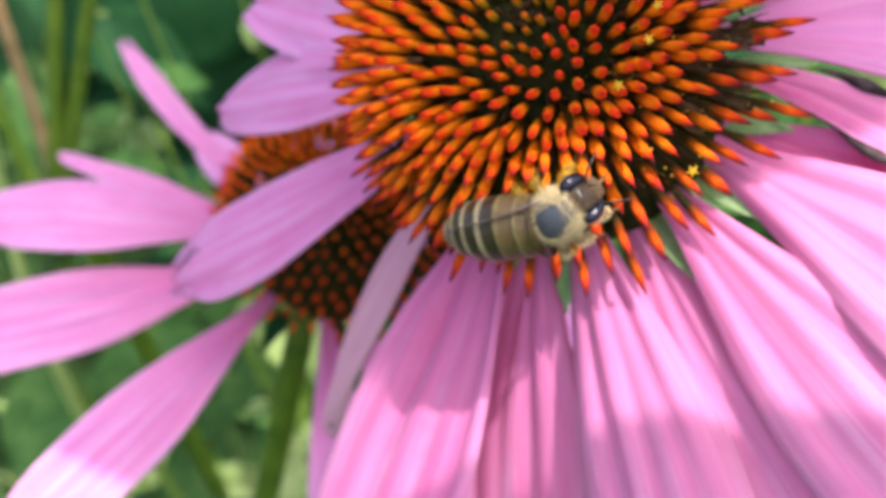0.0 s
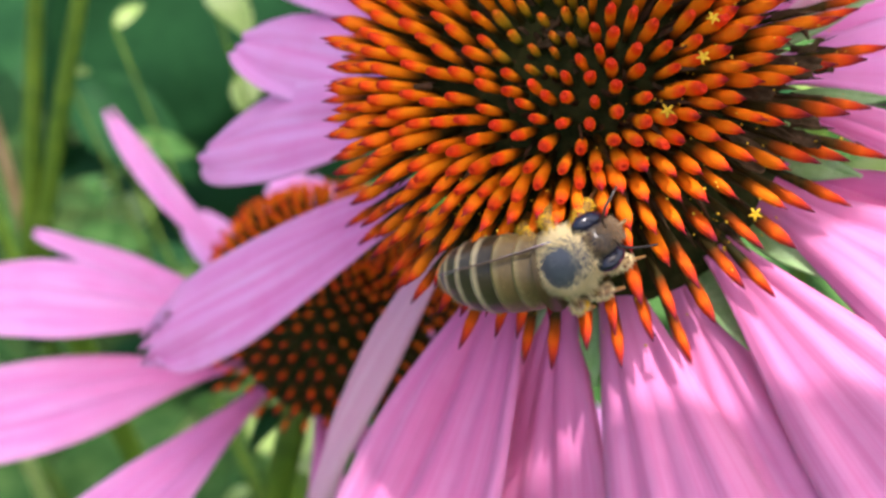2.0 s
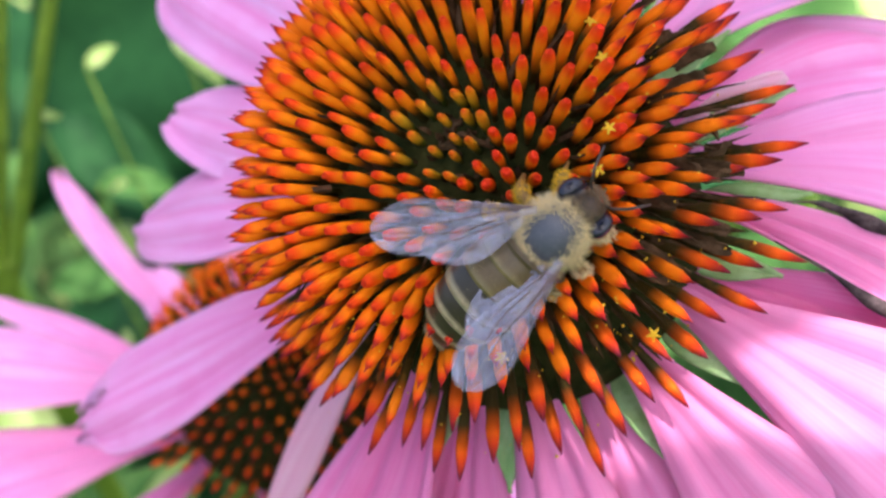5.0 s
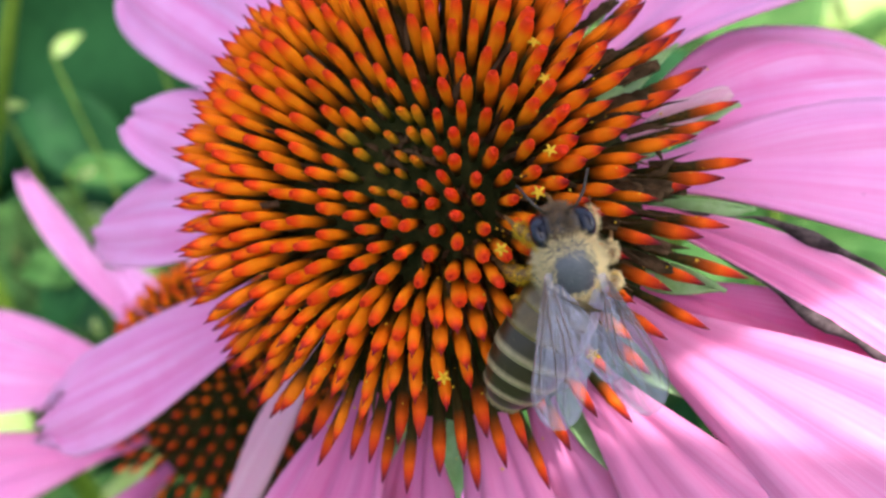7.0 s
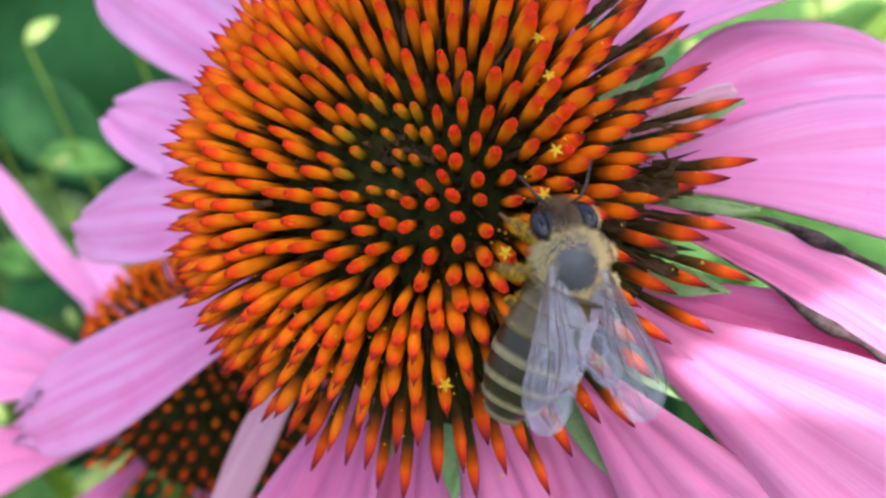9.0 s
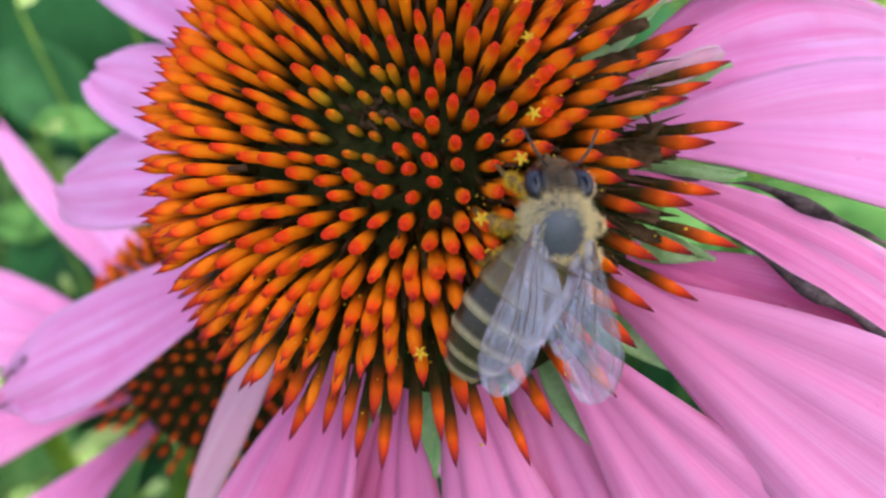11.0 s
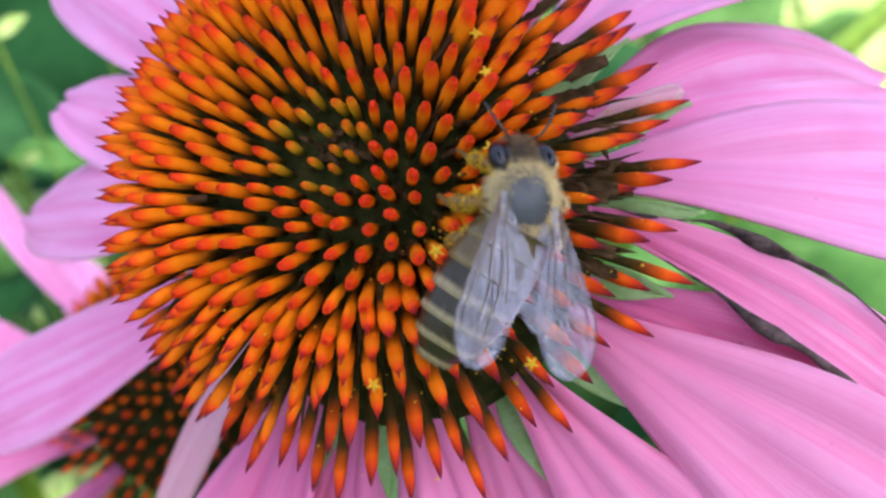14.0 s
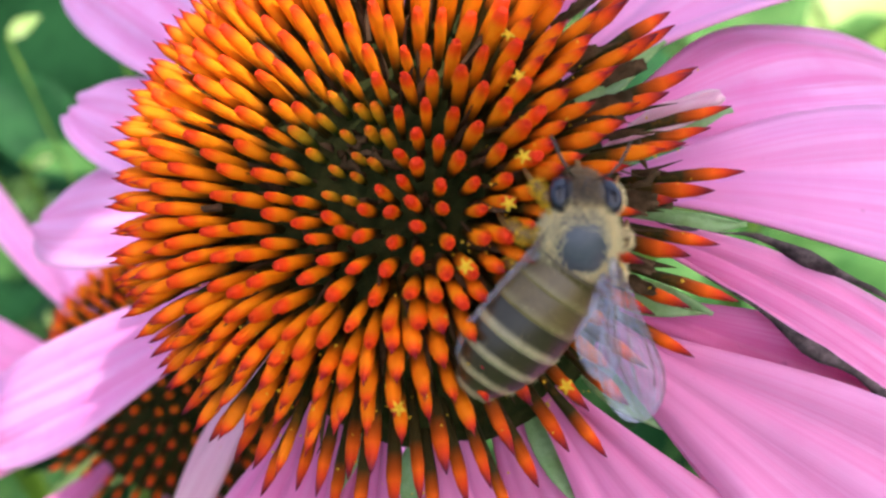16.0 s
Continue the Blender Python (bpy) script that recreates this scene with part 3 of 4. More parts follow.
# azimuth, length, width, droop, curl, lift, fold, roll
SECOND_PETALS = [
    (139, 3.05, 0.42, -3, -17, 0.06, 0.25, 15), (160, 2.7, 0.5, -3, 12, -0.12, 0.2, 10), (179, 3.25, 1.2, 0.5, 17, -0.05, 0.12, -8),
    (204, 3.9, 1.25, 4, 5, -0.33, 0.10, 0), (239, 4.2, 0.9, 11, -4, -0.29, 0.10, 0), (284, 4.0, 0.75, 18, 12, -0.36, 0.2, 10),
    (306, 3.9, 1.1, 18, 10, -0.28, 0.1, 0), (337, 3.9, 1.1, 12, 10, -0.28, 0.1, 0),
    (5, 3.8, 1.1, 10, 10, -0.36, 0.1, 0), (33, 3.7, 1.1, 8, 10, -0.28, 0.1, 0), (63, 3.6, 1.1, 6, 10, -0.36, 0.1, 0),
    (95, 3.5, 1.1, 2, 10, -0.28, 0.1, 0), (118, 3.0, 0.7, 8, 8, -0.42, 0.1, 0),
]
SWAY = [
    (0, -0.03882, 0.02517, 0.58352),
    (0.5, -0.04369, 0.01990, 0.58000),
    (1, -0.03864, 0.02284, 0.58082),
    (1.5, -0.04084, 0.02283, 0.58188),
    (2, -0.03784, 0.02419, 0.58194),
    (2.5, -0.03646, 0.02439, 0.58149),
    (3, -0.04271, 0.02180, 0.58165),
    (3.5, -0.03777, 0.02476, 0.58254),
    (4, -0.04026, 0.02253, 0.58126),
    (4.5, -0.03955, 0.02414, 0.58272),
    (4.7, -0.03865, 0.02373, 0.58182),
    (7, -0.03825, 0.02307, 0.58088),
    (7.5, -0.03325, 0.02465, 0.58020),
    (8, -0.03765, 0.02294, 0.58044),
    (10.5, -0.03955, 0.02324, 0.58171),
    (11, -0.03715, 0.02383, 0.58119),
    (11.5, -0.03779, 0.02348, 0.58112),
    (12, -0.03840, 0.02300, 0.58088),
    (12.5, -0.03706, 0.02386, 0.58119),
    (13, -0.03731, 0.02288, 0.58021),
    (13.5, -0.03812, 0.02326, 0.58103),
    (14, -0.03687, 0.02337, 0.58054),
    (14.5, -0.03882, 0.02233, 0.58033),
    (15, -0.03734, 0.02386, 0.58132),
    (15.5, -0.03995, 0.02195, 0.58046),
    (16, -0.03886, 0.02356, 0.58174),
]


def upright(z, x):
    z, x = Vector(z).normalized(), Vector(x)
    x = (x - z * x.dot(z)).normalized()
    m = Matrix.Identity(4)
    m.col[0][:3], m.col[1][:3], m.col[2][:3] = x, z.cross(x), z
    return m


SECOND_TURN = upright((0.306, 0.109, 0.946), (0.9426, 0.316, -0.1078))


def second_flower():
    f = empty("coneflower", Matrix.Translation(SWAY[0][1:]) @ SECOND_TURN)
    tagged(f, "smaller pink coneflower with drooping petals behind the first", "flower", "coneflowers")
    cone_head(f, 330, 260, 1.5, 1.5, 260, 1.0, -1, 9, seat=Matrix.Translation((0.002, -0.0006, 0)), thick=0.0024, reach=0.62)
    for k, (az, ln, wd, dr, cu, lift, fold, roll) in enumerate(SECOND_PETALS):
        me = petal_mesh("petal", ln, wd, dr, cu, PETAL_SKY_TINT, 90 + k, fold, 0.05, 0, 0.7, lift, roll)
        me.transform(Matrix.Rotation(radians(az), 4, "Z"))
        part("petal", me, f)
    for k in range(9):
        me = leaf_mesh("bract", 0.0068, 0.0022, LEAF, 300 + k, 0.35, 0.4)
        me.transform(Matrix.Rotation(radians(k * 40 + 12), 4, "Z") @ Matrix.Translation((0.0072, 0, -0.0048)))
        part("bract", me, f, "narrow dark green bract")
    stem(f, [(0, 0, -0.5), (0, 0, -2), (0, 0, -3.5), (0, 0, -5), (0.4, 0.2, -8), (3.5, 1.5, -20), (17, 6, -56)], 0.17)
    return f


# ---- the bee ----
def simple(name, color, rough=0.5, metal=0.0):
    m, nt, b = material(name)
    g = noise_tex(nt, 2500, 3, 0.6)
    col = mixed(nt, g, tuple(c * 0.6 for c in color), color)
    nt.links.new(col, b.inputs["Base Color"])
    b.inputs["Roughness"].default_value = rough
    bump(nt, b, g, 0.00004, 0.4)
    return m


FUR = simple("bee_fur", (0.95, 0.77, 0.40), 0.7)
FUR_GREY = simple("bee_fur_grey", (0.24, 0.24, 0.24), 0.8)
FUR_OLIVE = simple("bee_fur_olive", (0.42, 0.32, 0.14), 0.8)
SHELL = simple("bee_shell", (0.035, 0.025, 0.015), 0.3)
EYE = simple("bee_eye", (0.007, 0.009, 0.022), 0.26)
LEG = simple("bee_leg", (0.22, 0.12, 0.03), 0.45)
WING, wnt, wb = material("bee_wing")
# the sky's lavender sheen is put into the membrane's colour and opacity
wstreak = noise_tex(wnt, 4, 4, 0.6, stretched(wnt, 4.5, 1.2))
wcol = ramp(wnt, wstreak, [(0.30, (0.30, 0.28, 0.38)), (0.55, (0.50, 0.50, 0.66)), (0.75, (0.72, 0.72, 0.84))])
wnt.links.new(wcol.outputs[0], wb.inputs["Base Color"])
wclear = ramp(wnt, wstreak, [(0.30, (0.12, 0.12, 0.12)), (0.75, (0.40, 0.40, 0.40))])
wnt.links.new(wclear.outputs[0], wb.inputs["Alpha"])
bump(wnt, wb, noise_tex(wnt, 700, 3, 0.6), 0.00008, 0.5)
wb.inputs["Roughness"].default_value = 0.2
FUR_BROWN = simple("bee_fur_brown", (0.22, 0.14, 0.07), 0.7)
FUR_PALE = simple("bee_fur_pale", (0.52, 0.42, 0.22), 0.7)
THORAX = simple("bee_thorax", (0.085, 0.095, 0.115), 0.36)
VEIN = simple("bee_vein", (0.16, 0.10, 0.07), 0.5)
TERGITE = []
for tone, pale in (((0.120, 0.080, 0.028), (0.22, 0.165, 0.065)), ((0.036, 0.027, 0.013), (0.42, 0.35, 0.20))):
    BAND, bnt, bb = material("bee_segment")
    bcol = ramp(bnt, uv_axis(bnt, 1), [(0.0, pale), (0.20, tuple(c * 0.8 for c in pale)), (0.36, tone), (0.7, tone), (1.0, tuple(c * 0.8 for c in tone))])
    bgrain = noise_tex(bnt, 1800, 3, 0.6)
    btone = mixed(bnt, 1.0, bcol.outputs[0], ramp(bnt, bgrain, [(0.3, (0.7, 0.7, 0.7)), (0.7, (1, 1, 1))]).outputs[0], "MULTIPLY")
    bnt.links.new(btone, bb.inputs["Base Color"])
    bb.inputs["Roughness"].default_value = 0.34
    bump(bnt, bb, bgrain, 0.00004, 0.5)
    TERGITE.append(BAND)
WINGS = []

BEE_ROWS = [
    (0, (0.00223, -0.01222, 0.00887), (0.8999, 0.2234, 0.3745), (-0.1541, -0.6405, 0.7523)),
    (0.5, (0.00263, -0.01197, 0.00901), (0.9113, 0.2058, 0.3565), (-0.1571, -0.6266, 0.7633)),
    (1, (0.00209, -0.01144, 0.00949), (0.8765, 0.2652, 0.4018), (-0.1600, -0.6268, 0.7626)),
    (1.5, (0.00110, -0.01246, 0.00881), (0.9397, 0.0950, 0.3285), (-0.2091, -0.6004, 0.7719)),
    (2, (0.00110, -0.01191, 0.00924), (0.8949, 0.1762, 0.4101), (-0.2236, -0.6182, 0.7536)),
    (2.5, (0.00088, -0.01202, 0.00916), (0.8717, 0.1809, 0.4555), (-0.2629, -0.6118, 0.7461)),
    (3, (0.00040, -0.01194, 0.00925), (0.8455, 0.1777, 0.5035), (-0.3055, -0.6125, 0.7290)),
    (3.5, (0.00048, -0.01004, 0.01049), (0.6102, 0.3835, 0.6932), (-0.1557, -0.7999, 0.5796)),
    (4, (0.00512, -0.00775, 0.01089), (0.9194, 0.3371, 0.2027), (0.0441, -0.6004, 0.7985)),
    (4.5, (0.00687, -0.00520, 0.01121), (0.8563, 0.4995, 0.1315), (0.1703, -0.5133, 0.8411)),
    (4.7, (0.00666, -0.00569, 0.01114), (0.9213, 0.3676, 0.1270), (0.0963, -0.5322, 0.8411)),
    (7, (0.00992, -0.00648, 0.00932), (0.1658, 0.6853, 0.7091), (0.4675, -0.6878, 0.5554)),
    (7.5, (0.00896, -0.00616, 0.00999), (0.1557, 0.7293, 0.6662), (0.5026, -0.6391, 0.5822)),
    (8, (0.00973, -0.00632, 0.00950), (0.1766, 0.7539, 0.6328), (0.5522, -0.6081, 0.5704)),
    (10.5, (0.00962, -0.00598, 0.00970), (0.2608, 0.7832, 0.5644), (0.5247, -0.6058, 0.5982)),
    (11, (0.01007, -0.00607, 0.00939), (0.3489, 0.7753, 0.5265), (0.5079, -0.6286, 0.5890)),
    (11.5, (0.01063, -0.00473, 0.00947), (0.3691, 0.7605, 0.5342), (0.4800, -0.6482, 0.5911)),
    (12, (0.01053, -0.00402, 0.00973), (0.2731, 0.8117, 0.5163), (0.5532, -0.5716, 0.6060)),
    (12.5, (0.01092, -0.00366, 0.00956), (0.3139, 0.8566, 0.4095), (0.5926, -0.5137, 0.6204)),
    (13, (0.01137, -0.00342, 0.00931), (0.3512, 0.8528, 0.3865), (0.5929, -0.5221, 0.6131)),
    (13.5, (0.01089, -0.00380, 0.00955), (0.3135, 0.8536, 0.4160), (0.5912, -0.5183, 0.6180)),
    (14, (0.01080, -0.00341, 0.00970), (0.2602, 0.8614, 0.4362), (0.6046, -0.4976, 0.6220)),
    (14.5, (0.01115, -0.00360, 0.00942), (0.2845, 0.8577, 0.4283), (0.6044, -0.5073, 0.6143)),
    (15, (0.01089, -0.00368, 0.00958), (0.2075, 0.8575, 0.4708), (0.6192, -0.4877, 0.6154)),
    (15.5, (0.01102, -0.00338, 0.00956), (0.2751, 0.8629, 0.4238), (0.6002, -0.4985, 0.6255)),
    (16, (0.01148, -0.00452, 0.00894), (0.4008, 0.7032, 0.5872), (0.3945, -0.7110, 0.5822)),
]


def fuzz(name, count, ellipsoids, length, mat, seed, keep=None):
    """Short tapering hairs on ellipsoids (centre, radii)."""
    rnd = random.Random(seed)
    verts, faces = [], []
    for (c, rad) in ellipsoids:
        c, k = Vector(c), 0
        while k < count:
            d = Vector((rnd.gauss(0, 1), rnd.gauss(0, 1), rnd.gauss(0, 1))).normalized()
            if keep and not keep(d, rnd):
                continue
            k += 1
            p = c + Vector((d.x * rad[0], d.y * rad[1], d.z * rad[2])) * 0.98
            n = Vector((d.x / rad[0], d.y / rad[1], d.z / rad[2])).normalized()
            tip = p + (n + Vector((rnd.gauss(-0.25, 0.25), rnd.gauss(0, 0.25), rnd.gauss(0, 0.25)))).normalized() * length * rnd.uniform(0.6, 1.15)
            s = n.orthogonal().normalized()
            s.rotate(Matrix.Rotation(rnd.uniform(0, 6.28), 3, n))
            q = n.cross(s)
            w = 0.000018
            k0 = len(verts)
            verts += [p + s * w, p - s * w * 0.5 + q * w * 0.87, p - s * w * 0.5 - q * w * 0.87, tip]
            faces += [(k0, k0 + 1, k0 + 3), (k0 + 1, k0 + 2, k0 + 3), (k0 + 2, k0, k0 + 3)]
    return mesh_of(name, verts, faces, mat)


def wing_mesh(name, length, chord, shape, side):
    """A membrane along -x from its hinge; shape gives leading and trailing edge over the span."""
    nu, nv = 25, 9
    top, uv = np.zeros((nu, nv, 3)), np.zeros((nu, nv, 2))
    for i in range(nu):
        s = i / (nu - 1)
        lead, trail = shape(s)
        for j in range(nv):
            v = j / (nv - 1)
            y = (lead + (trail - lead) * v) * chord
            top[i, j] = (-s * length, side * y, 0.00008 * math.sin(v * 12 + s * 3) + 0.0003 * math.sin(s * 2.5))
            uv[i, j] = (v, s)
    return sheet(name, top, 0.000012, WING, uv)


def fore(s):
    e = math.sqrt(max(0.0, 1 - ((s - 0.70) / 0.305) ** 2)) if s > 0.70 else 1.0
    lead = 0.20 * math.sin(min(1, s * 1.1) * math.pi / 2)
    width = 0.13 + 0.87 * math.sin(min(1, s / 0.72) * math.pi / 2) ** 1.5
    mid = lead - width * (0.5 + 0.10 * max(0, s - 0.7) / 0.3)
    return mid + width * 0.5 * e, mid - width * 0.5 * e


def hind(s):
    e = math.sqrt(max(0.0, 1 - ((s - 0.6) / 0.405) ** 2)) if s > 0.6 else 1.0
    width = 0.12 + 0.88 * math.sin(min(1, s / 0.6) * math.pi / 2)
    return -0.05 - width * 0.5 * (1 - e), -0.05 - width * 0.5 * (1 + e)


def veins(length, chord, shape, side, rays):
    out = []
    for v, s0, s1 in rays:
        pts = []
        for k in range(9):
            s = s0 + (s1 - s0) * k / 8
            lead, trail = shape(s)
            vv = v + 0.05 * math.sin(s * 6 + v * 9)
            pts.append((-s * length, side * (lead + (trail - lead) * min(max(vv, 0.02), 0.98)) * chord, 0.0003 * math.sin(s * 2.5) + 0.00009))
        out.append(pts)
    return out


def leg_mesh(pts, radii):
    return tube("leg", pts, radii, LEG, 8)


def bee():
    f = empty("honeybee", Matrix.Identity(4))
    f.scale = (0.82, 0.82, 0.82)
    tagged(f, "brown striped honeybee dusted with yellow pollen, feeding on the cone", "bee")
    thorax = part("thorax", blob("thorax", ellipse_rings(-0.0022, 0.0022, 0.00180, 0.0015, 14), THORAX, 24), f, "dark satin thorax with a bald patch")
    collar = lambda d, r: d.z < 0.70 + r.uniform(-0.25, 0.14) or d.x < -0.55 + r.uniform(-0.1, 0.1)
    part("fur", fuzz("fur", 7500, [((0, 0, 0), (0.00215, 0.00176, 0.00148))], 0.00074, FUR, 3, collar), thorax, "pale yellow thorax fur")
    part("fur", fuzz("fur", 1100, [((0, 0, 0), (0.00215, 0.00176, 0.00148))], 0.00014, FUR_GREY, 8, lambda d, r: d.z > 0.35), thorax, "short grey fuzz on the thorax patch")
    head = part("head", blob("head", ellipse_rings(0.0014, 0.0031, 0.00155, 0.0015, 12, -0.0010), SHELL, 20), f, "dark head with brown face")
    part("fur", fuzz("fur", 1300, [((0.0023, 0, -0.0010), (0.0010, 0.00155, 0.0015))], 0.00036, FUR_BROWN, 4, lambda d, r: abs(d.y) < 0.5 and d.x > -0.2), head, "brown face fur")
    for side in (1, -1):
        eye = blob("eye", ellipse_rings(-0.00090, 0.00090, 0.00064, 0.00128, 14), EYE, 22)
        eye.transform(Matrix.Translation((0.0022, side * 0.00114, -0.00070)) @ Matrix.Rotation(side * 0.5, 4, "Z") @ Matrix.Rotation(side * -0.35, 4, "X"))
        part("eye", eye, head, "large glossy blue-black eye")
        part("antenna", tube("antenna", [(0.0030, side * 0.0004, -0.0009), (0.0036, side * 0.0010, -0.0002), (0.0042, side * 0.0015, -0.0004), (0.0052, side * 0.0021, -0.0011)],
                             [0.00009, 0.00008, 0.00009, 0.00007], SHELL, 8), head)
    part("proboscis", tube("proboscis", [(0.0029, 0, -0.0019), (0.0032, 0, -0.0029), (0.0031, 0, -0.0041)], [0.00018, 0.00013, 0.00006], LEG, 8), head)
    abdomen = empty("abdomen", Matrix.Identity(4))
    abdomen.parent = f
    abdomen.matrix_parent_inverse = Matrix.Identity(4)
    abdomen.location = (-0.0016, 0, -0.0002)
    ends = [0.0, 0.0014, 0.0030, 0.0047, 0.0062, 0.0075, 0.0086]
    girth = lambda x: 0.00256 * math.sqrt(max(0.0, 1 - (abs(x - 0.0034) / 0.0055) ** 2.3))
    for k in range(6):
        a0, a1 = ends[k], ends[k + 1] + 0.00022
        rings = []
        for q in range(8):
            x = a0 + (a1 - a0) * q / 7
            g = girth(min(x, 0.00873)) * (0.985 + 0.03 * q / 7) + (0.0006 if k == 0 and q == 0 else 0)
            rings.append((-x, max(g, 0.0002), max(g, 0.0002) * 0.88, -0.00010 - 0.018 * x - 5.0 * x * x))
        part("segment", blob("segment", rings[::-1], TERGITE[0 if k < 2 else 1], 28), abdomen)
        xs = a1 - 0.0003
        xm = (a0 + a1) / 2
        part("fur", fuzz("fur", 520 if k < 2 else 130, [((-xm, 0, -0.0001 - 0.018 * xm - 5.0 * xm * xm), (0.0008, girth(min(xm, 0.0085)), girth(min(xm, 0.0085)) * 0.88))], 0.00024, FUR_OLIVE, 120 + k), abdomen, "sparse olive hairs")
        part("fur_band", fuzz("fur_band", 150 if k < 2 else 900, [((-xs, 0, -0.0001 - 0.018 * xs - 5.0 * xs * xs), (0.00018, girth(min(xs, 0.0086)) * 1.01, girth(min(xs, 0.0086)) * 0.89))], 0.00030, FUR_PALE, 20 + k,
                          lambda d, r: d.x < 0.2), abdomen, "pale cream hair band")
    for side, label in ((1, "wing_left"), (-1, "wing_right")):
        w = empty("wing", pose(0.0003, side * 0.0016, 0.0015, 0, 0, 0))
        w.parent = f
        fw = wing_mesh("forewing", 0.0095, 0.0034, fore, side)
        part("forewing", fw, w, "clear forewing with the sky's sheen in its tint, brown veins")
        hw = wing_mesh("hindwing", 0.0060, 0.0023, hind, side)
        hw.transform(Matrix.Translation((-0.0008, side * -0.0006, -0.00022)) @ Matrix.Rotation(side * 0.10, 4, "Z"))
        part("hindwing", hw, w, "clear hindwing with the sky's sheen in its tint")
        vp = veins(0.0095, 0.0034, fore, side, [(0.03, 0.02, 0.92), (0.18, 0.05, 0.80), (0.40, 0.10, 0.86), (0.62, 0.25, 0.88), (0.85, 0.10, 0.6)])
        for pts in vp:
            part("vein", tube("vein", pts, [0.000044 - 0.000003 * q for q in range(9)], VEIN, 6), w)
        WINGS.append((w, side))
    # legs: front, middle, hind on each side
    plan = [((0.0014, 0.0009), (0.0019, 0.0018), (0.0020, 0.0023), 0.00020), ((0.0000, 0.0012), (-0.0003, 0.0027), (-0.0006, 0.0033), 0.00030),
            ((-0.0013, 0.0011), (-0.0020, 0.0027), (-0.0034, 0.0034), 0.00032)]
    for side in (1, -1):
        for k, (hip, knee, foot, r) in enumerate(plan):
            pts = [(hip[0], side * hip[1], -0.0010), (hip[0] * 0.7 + knee[0] * 0.3, side * (hip[1] * 0.5 + knee[1] * 0.5), -0.0004), (knee[0], side * knee[1], -0.0008),
                   ((knee[0] + foot[0]) / 2, side * (knee[1] + foot[1]) / 2, -0.0019), (foot[0], side * foot[1], -0.0029), (foot[0] + 0.0003, side * (foot[1] + 0.0003), -0.0037)]
            leg = part("leg", leg_mesh(pts, [r * (1.35 if side > 0 else 1.0) * q for q in (0.8, 1.1, 0.9, 1.25, 0.6, 0.4)] if side else [r * 0.8, r * 1.1, r * 0.9, r * 1.25, r * 0.6, r * 0.4]), f)
            part("fur", fuzz("fur", 300, [(pts[3], (0.0004, 0.0004, 0.0007)), (pts[2], (0.00045, 0.0004, 0.0004)), (pts[1], (0.0004, 0.0004, 0.0004))], 0.00034, POLLEN if side > 0 else FUR, 60 + k), leg, "pollen-dusted leg hairs")
            if k == 2:
                ball = blob("pollen_load", ellipse_rings(-0.0007, 0.0007, 0.00042, 0.00050, 10), POLLEN, 12)
                ball.transform(Matrix.Translation(pts[3]))
                part("pollen_load", ball, leg, "yellow pollen load")
    return f


def bee_pose(p, h, u):
    x, z = Vector(h).normalized(), Vector(u).normalized()
    y = z.cross(x).normalized()
    z = x.cross(y)
    m = Matrix.Identity(4)
    m.col[0][:3], m.col[1][:3], m.col[2][:3], m.col[3][:3] = x, y, z, p
    m.translation += Vector((0.389, -0.368, 0.843)) * 0.0009
    return FLOWER_AT @ m


# ---- surroundings ----
def ground():
    n = 60
    verts, faces = [], []
    for i in range(n + 1):
        for j in range(n + 1):
            u, v = 2 * i / n - 1, 2 * j / n - 1
            x, y = 60 * u * abs(u) ** 2, 60 * v * abs(v) ** 2
            verts.append((x, y + 0.5, 0.04 * noise.noise((x * 2, y * 2, 0))))
    me = mesh_of("ground", verts, grid_faces(n + 1, n + 1, 0, True), SOIL)
    tagged(new("ground", me), "green garden ground with low growth", "ground", kind="structure")


# palest leaf green: puts a sunlit look into the background leaves' colour
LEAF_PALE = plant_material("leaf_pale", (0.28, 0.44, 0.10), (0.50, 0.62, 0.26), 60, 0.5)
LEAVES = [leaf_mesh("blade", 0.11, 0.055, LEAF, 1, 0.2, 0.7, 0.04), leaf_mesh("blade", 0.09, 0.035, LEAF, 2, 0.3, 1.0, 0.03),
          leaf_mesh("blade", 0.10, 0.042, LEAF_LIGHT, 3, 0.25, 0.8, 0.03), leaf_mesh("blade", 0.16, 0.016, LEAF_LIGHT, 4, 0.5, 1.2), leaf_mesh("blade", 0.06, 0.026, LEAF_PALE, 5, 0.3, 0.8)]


def leafy_plant(x, y, height, seed, label, count=9, lean=(0.0, 0.0), size=1.0, kinds=(0, 1, 2)):
    """A garden plant: a stalk from the ground with leaves up its length."""
    rnd = random.Random(seed)
    f = empty("garden_plant", Matrix.Translation((x, y, 0)))
    tagged(f, label, "plant", "plants behind the flowers")
    pts = [(lean[0] * (q / 6) ** 2, lean[1] * (q / 6) ** 2, height * q / 6 - 0.02) for q in range(7)]
    part("stalk", tube("stalk", pts, [0.0035 - 0.0003 * q for q in range(7)], STEM, 8), f)
    for k in range(count):
        q = 0.25 + 0.75 * (k + rnd.random() * 0.6) / count
        p = Vector((lean[0] * q * q, lean[1] * q * q, height * q - 0.02))
        ob = part("leaf", LEAVES[kinds[rnd.randrange(len(kinds))]], f)
        sc = size * rnd.uniform(0.7, 1.15)
        ob.matrix_local = Matrix.Translation(p) @ Euler((rnd.uniform(-0.4, 0.4), rnd.uniform(-0.7, 0.3), k * 2.4 + rnd.uniform(-0.4, 0.4))).to_matrix().to_4x4() @ Matrix.Diagonal((sc, sc, sc, 1))
    return f


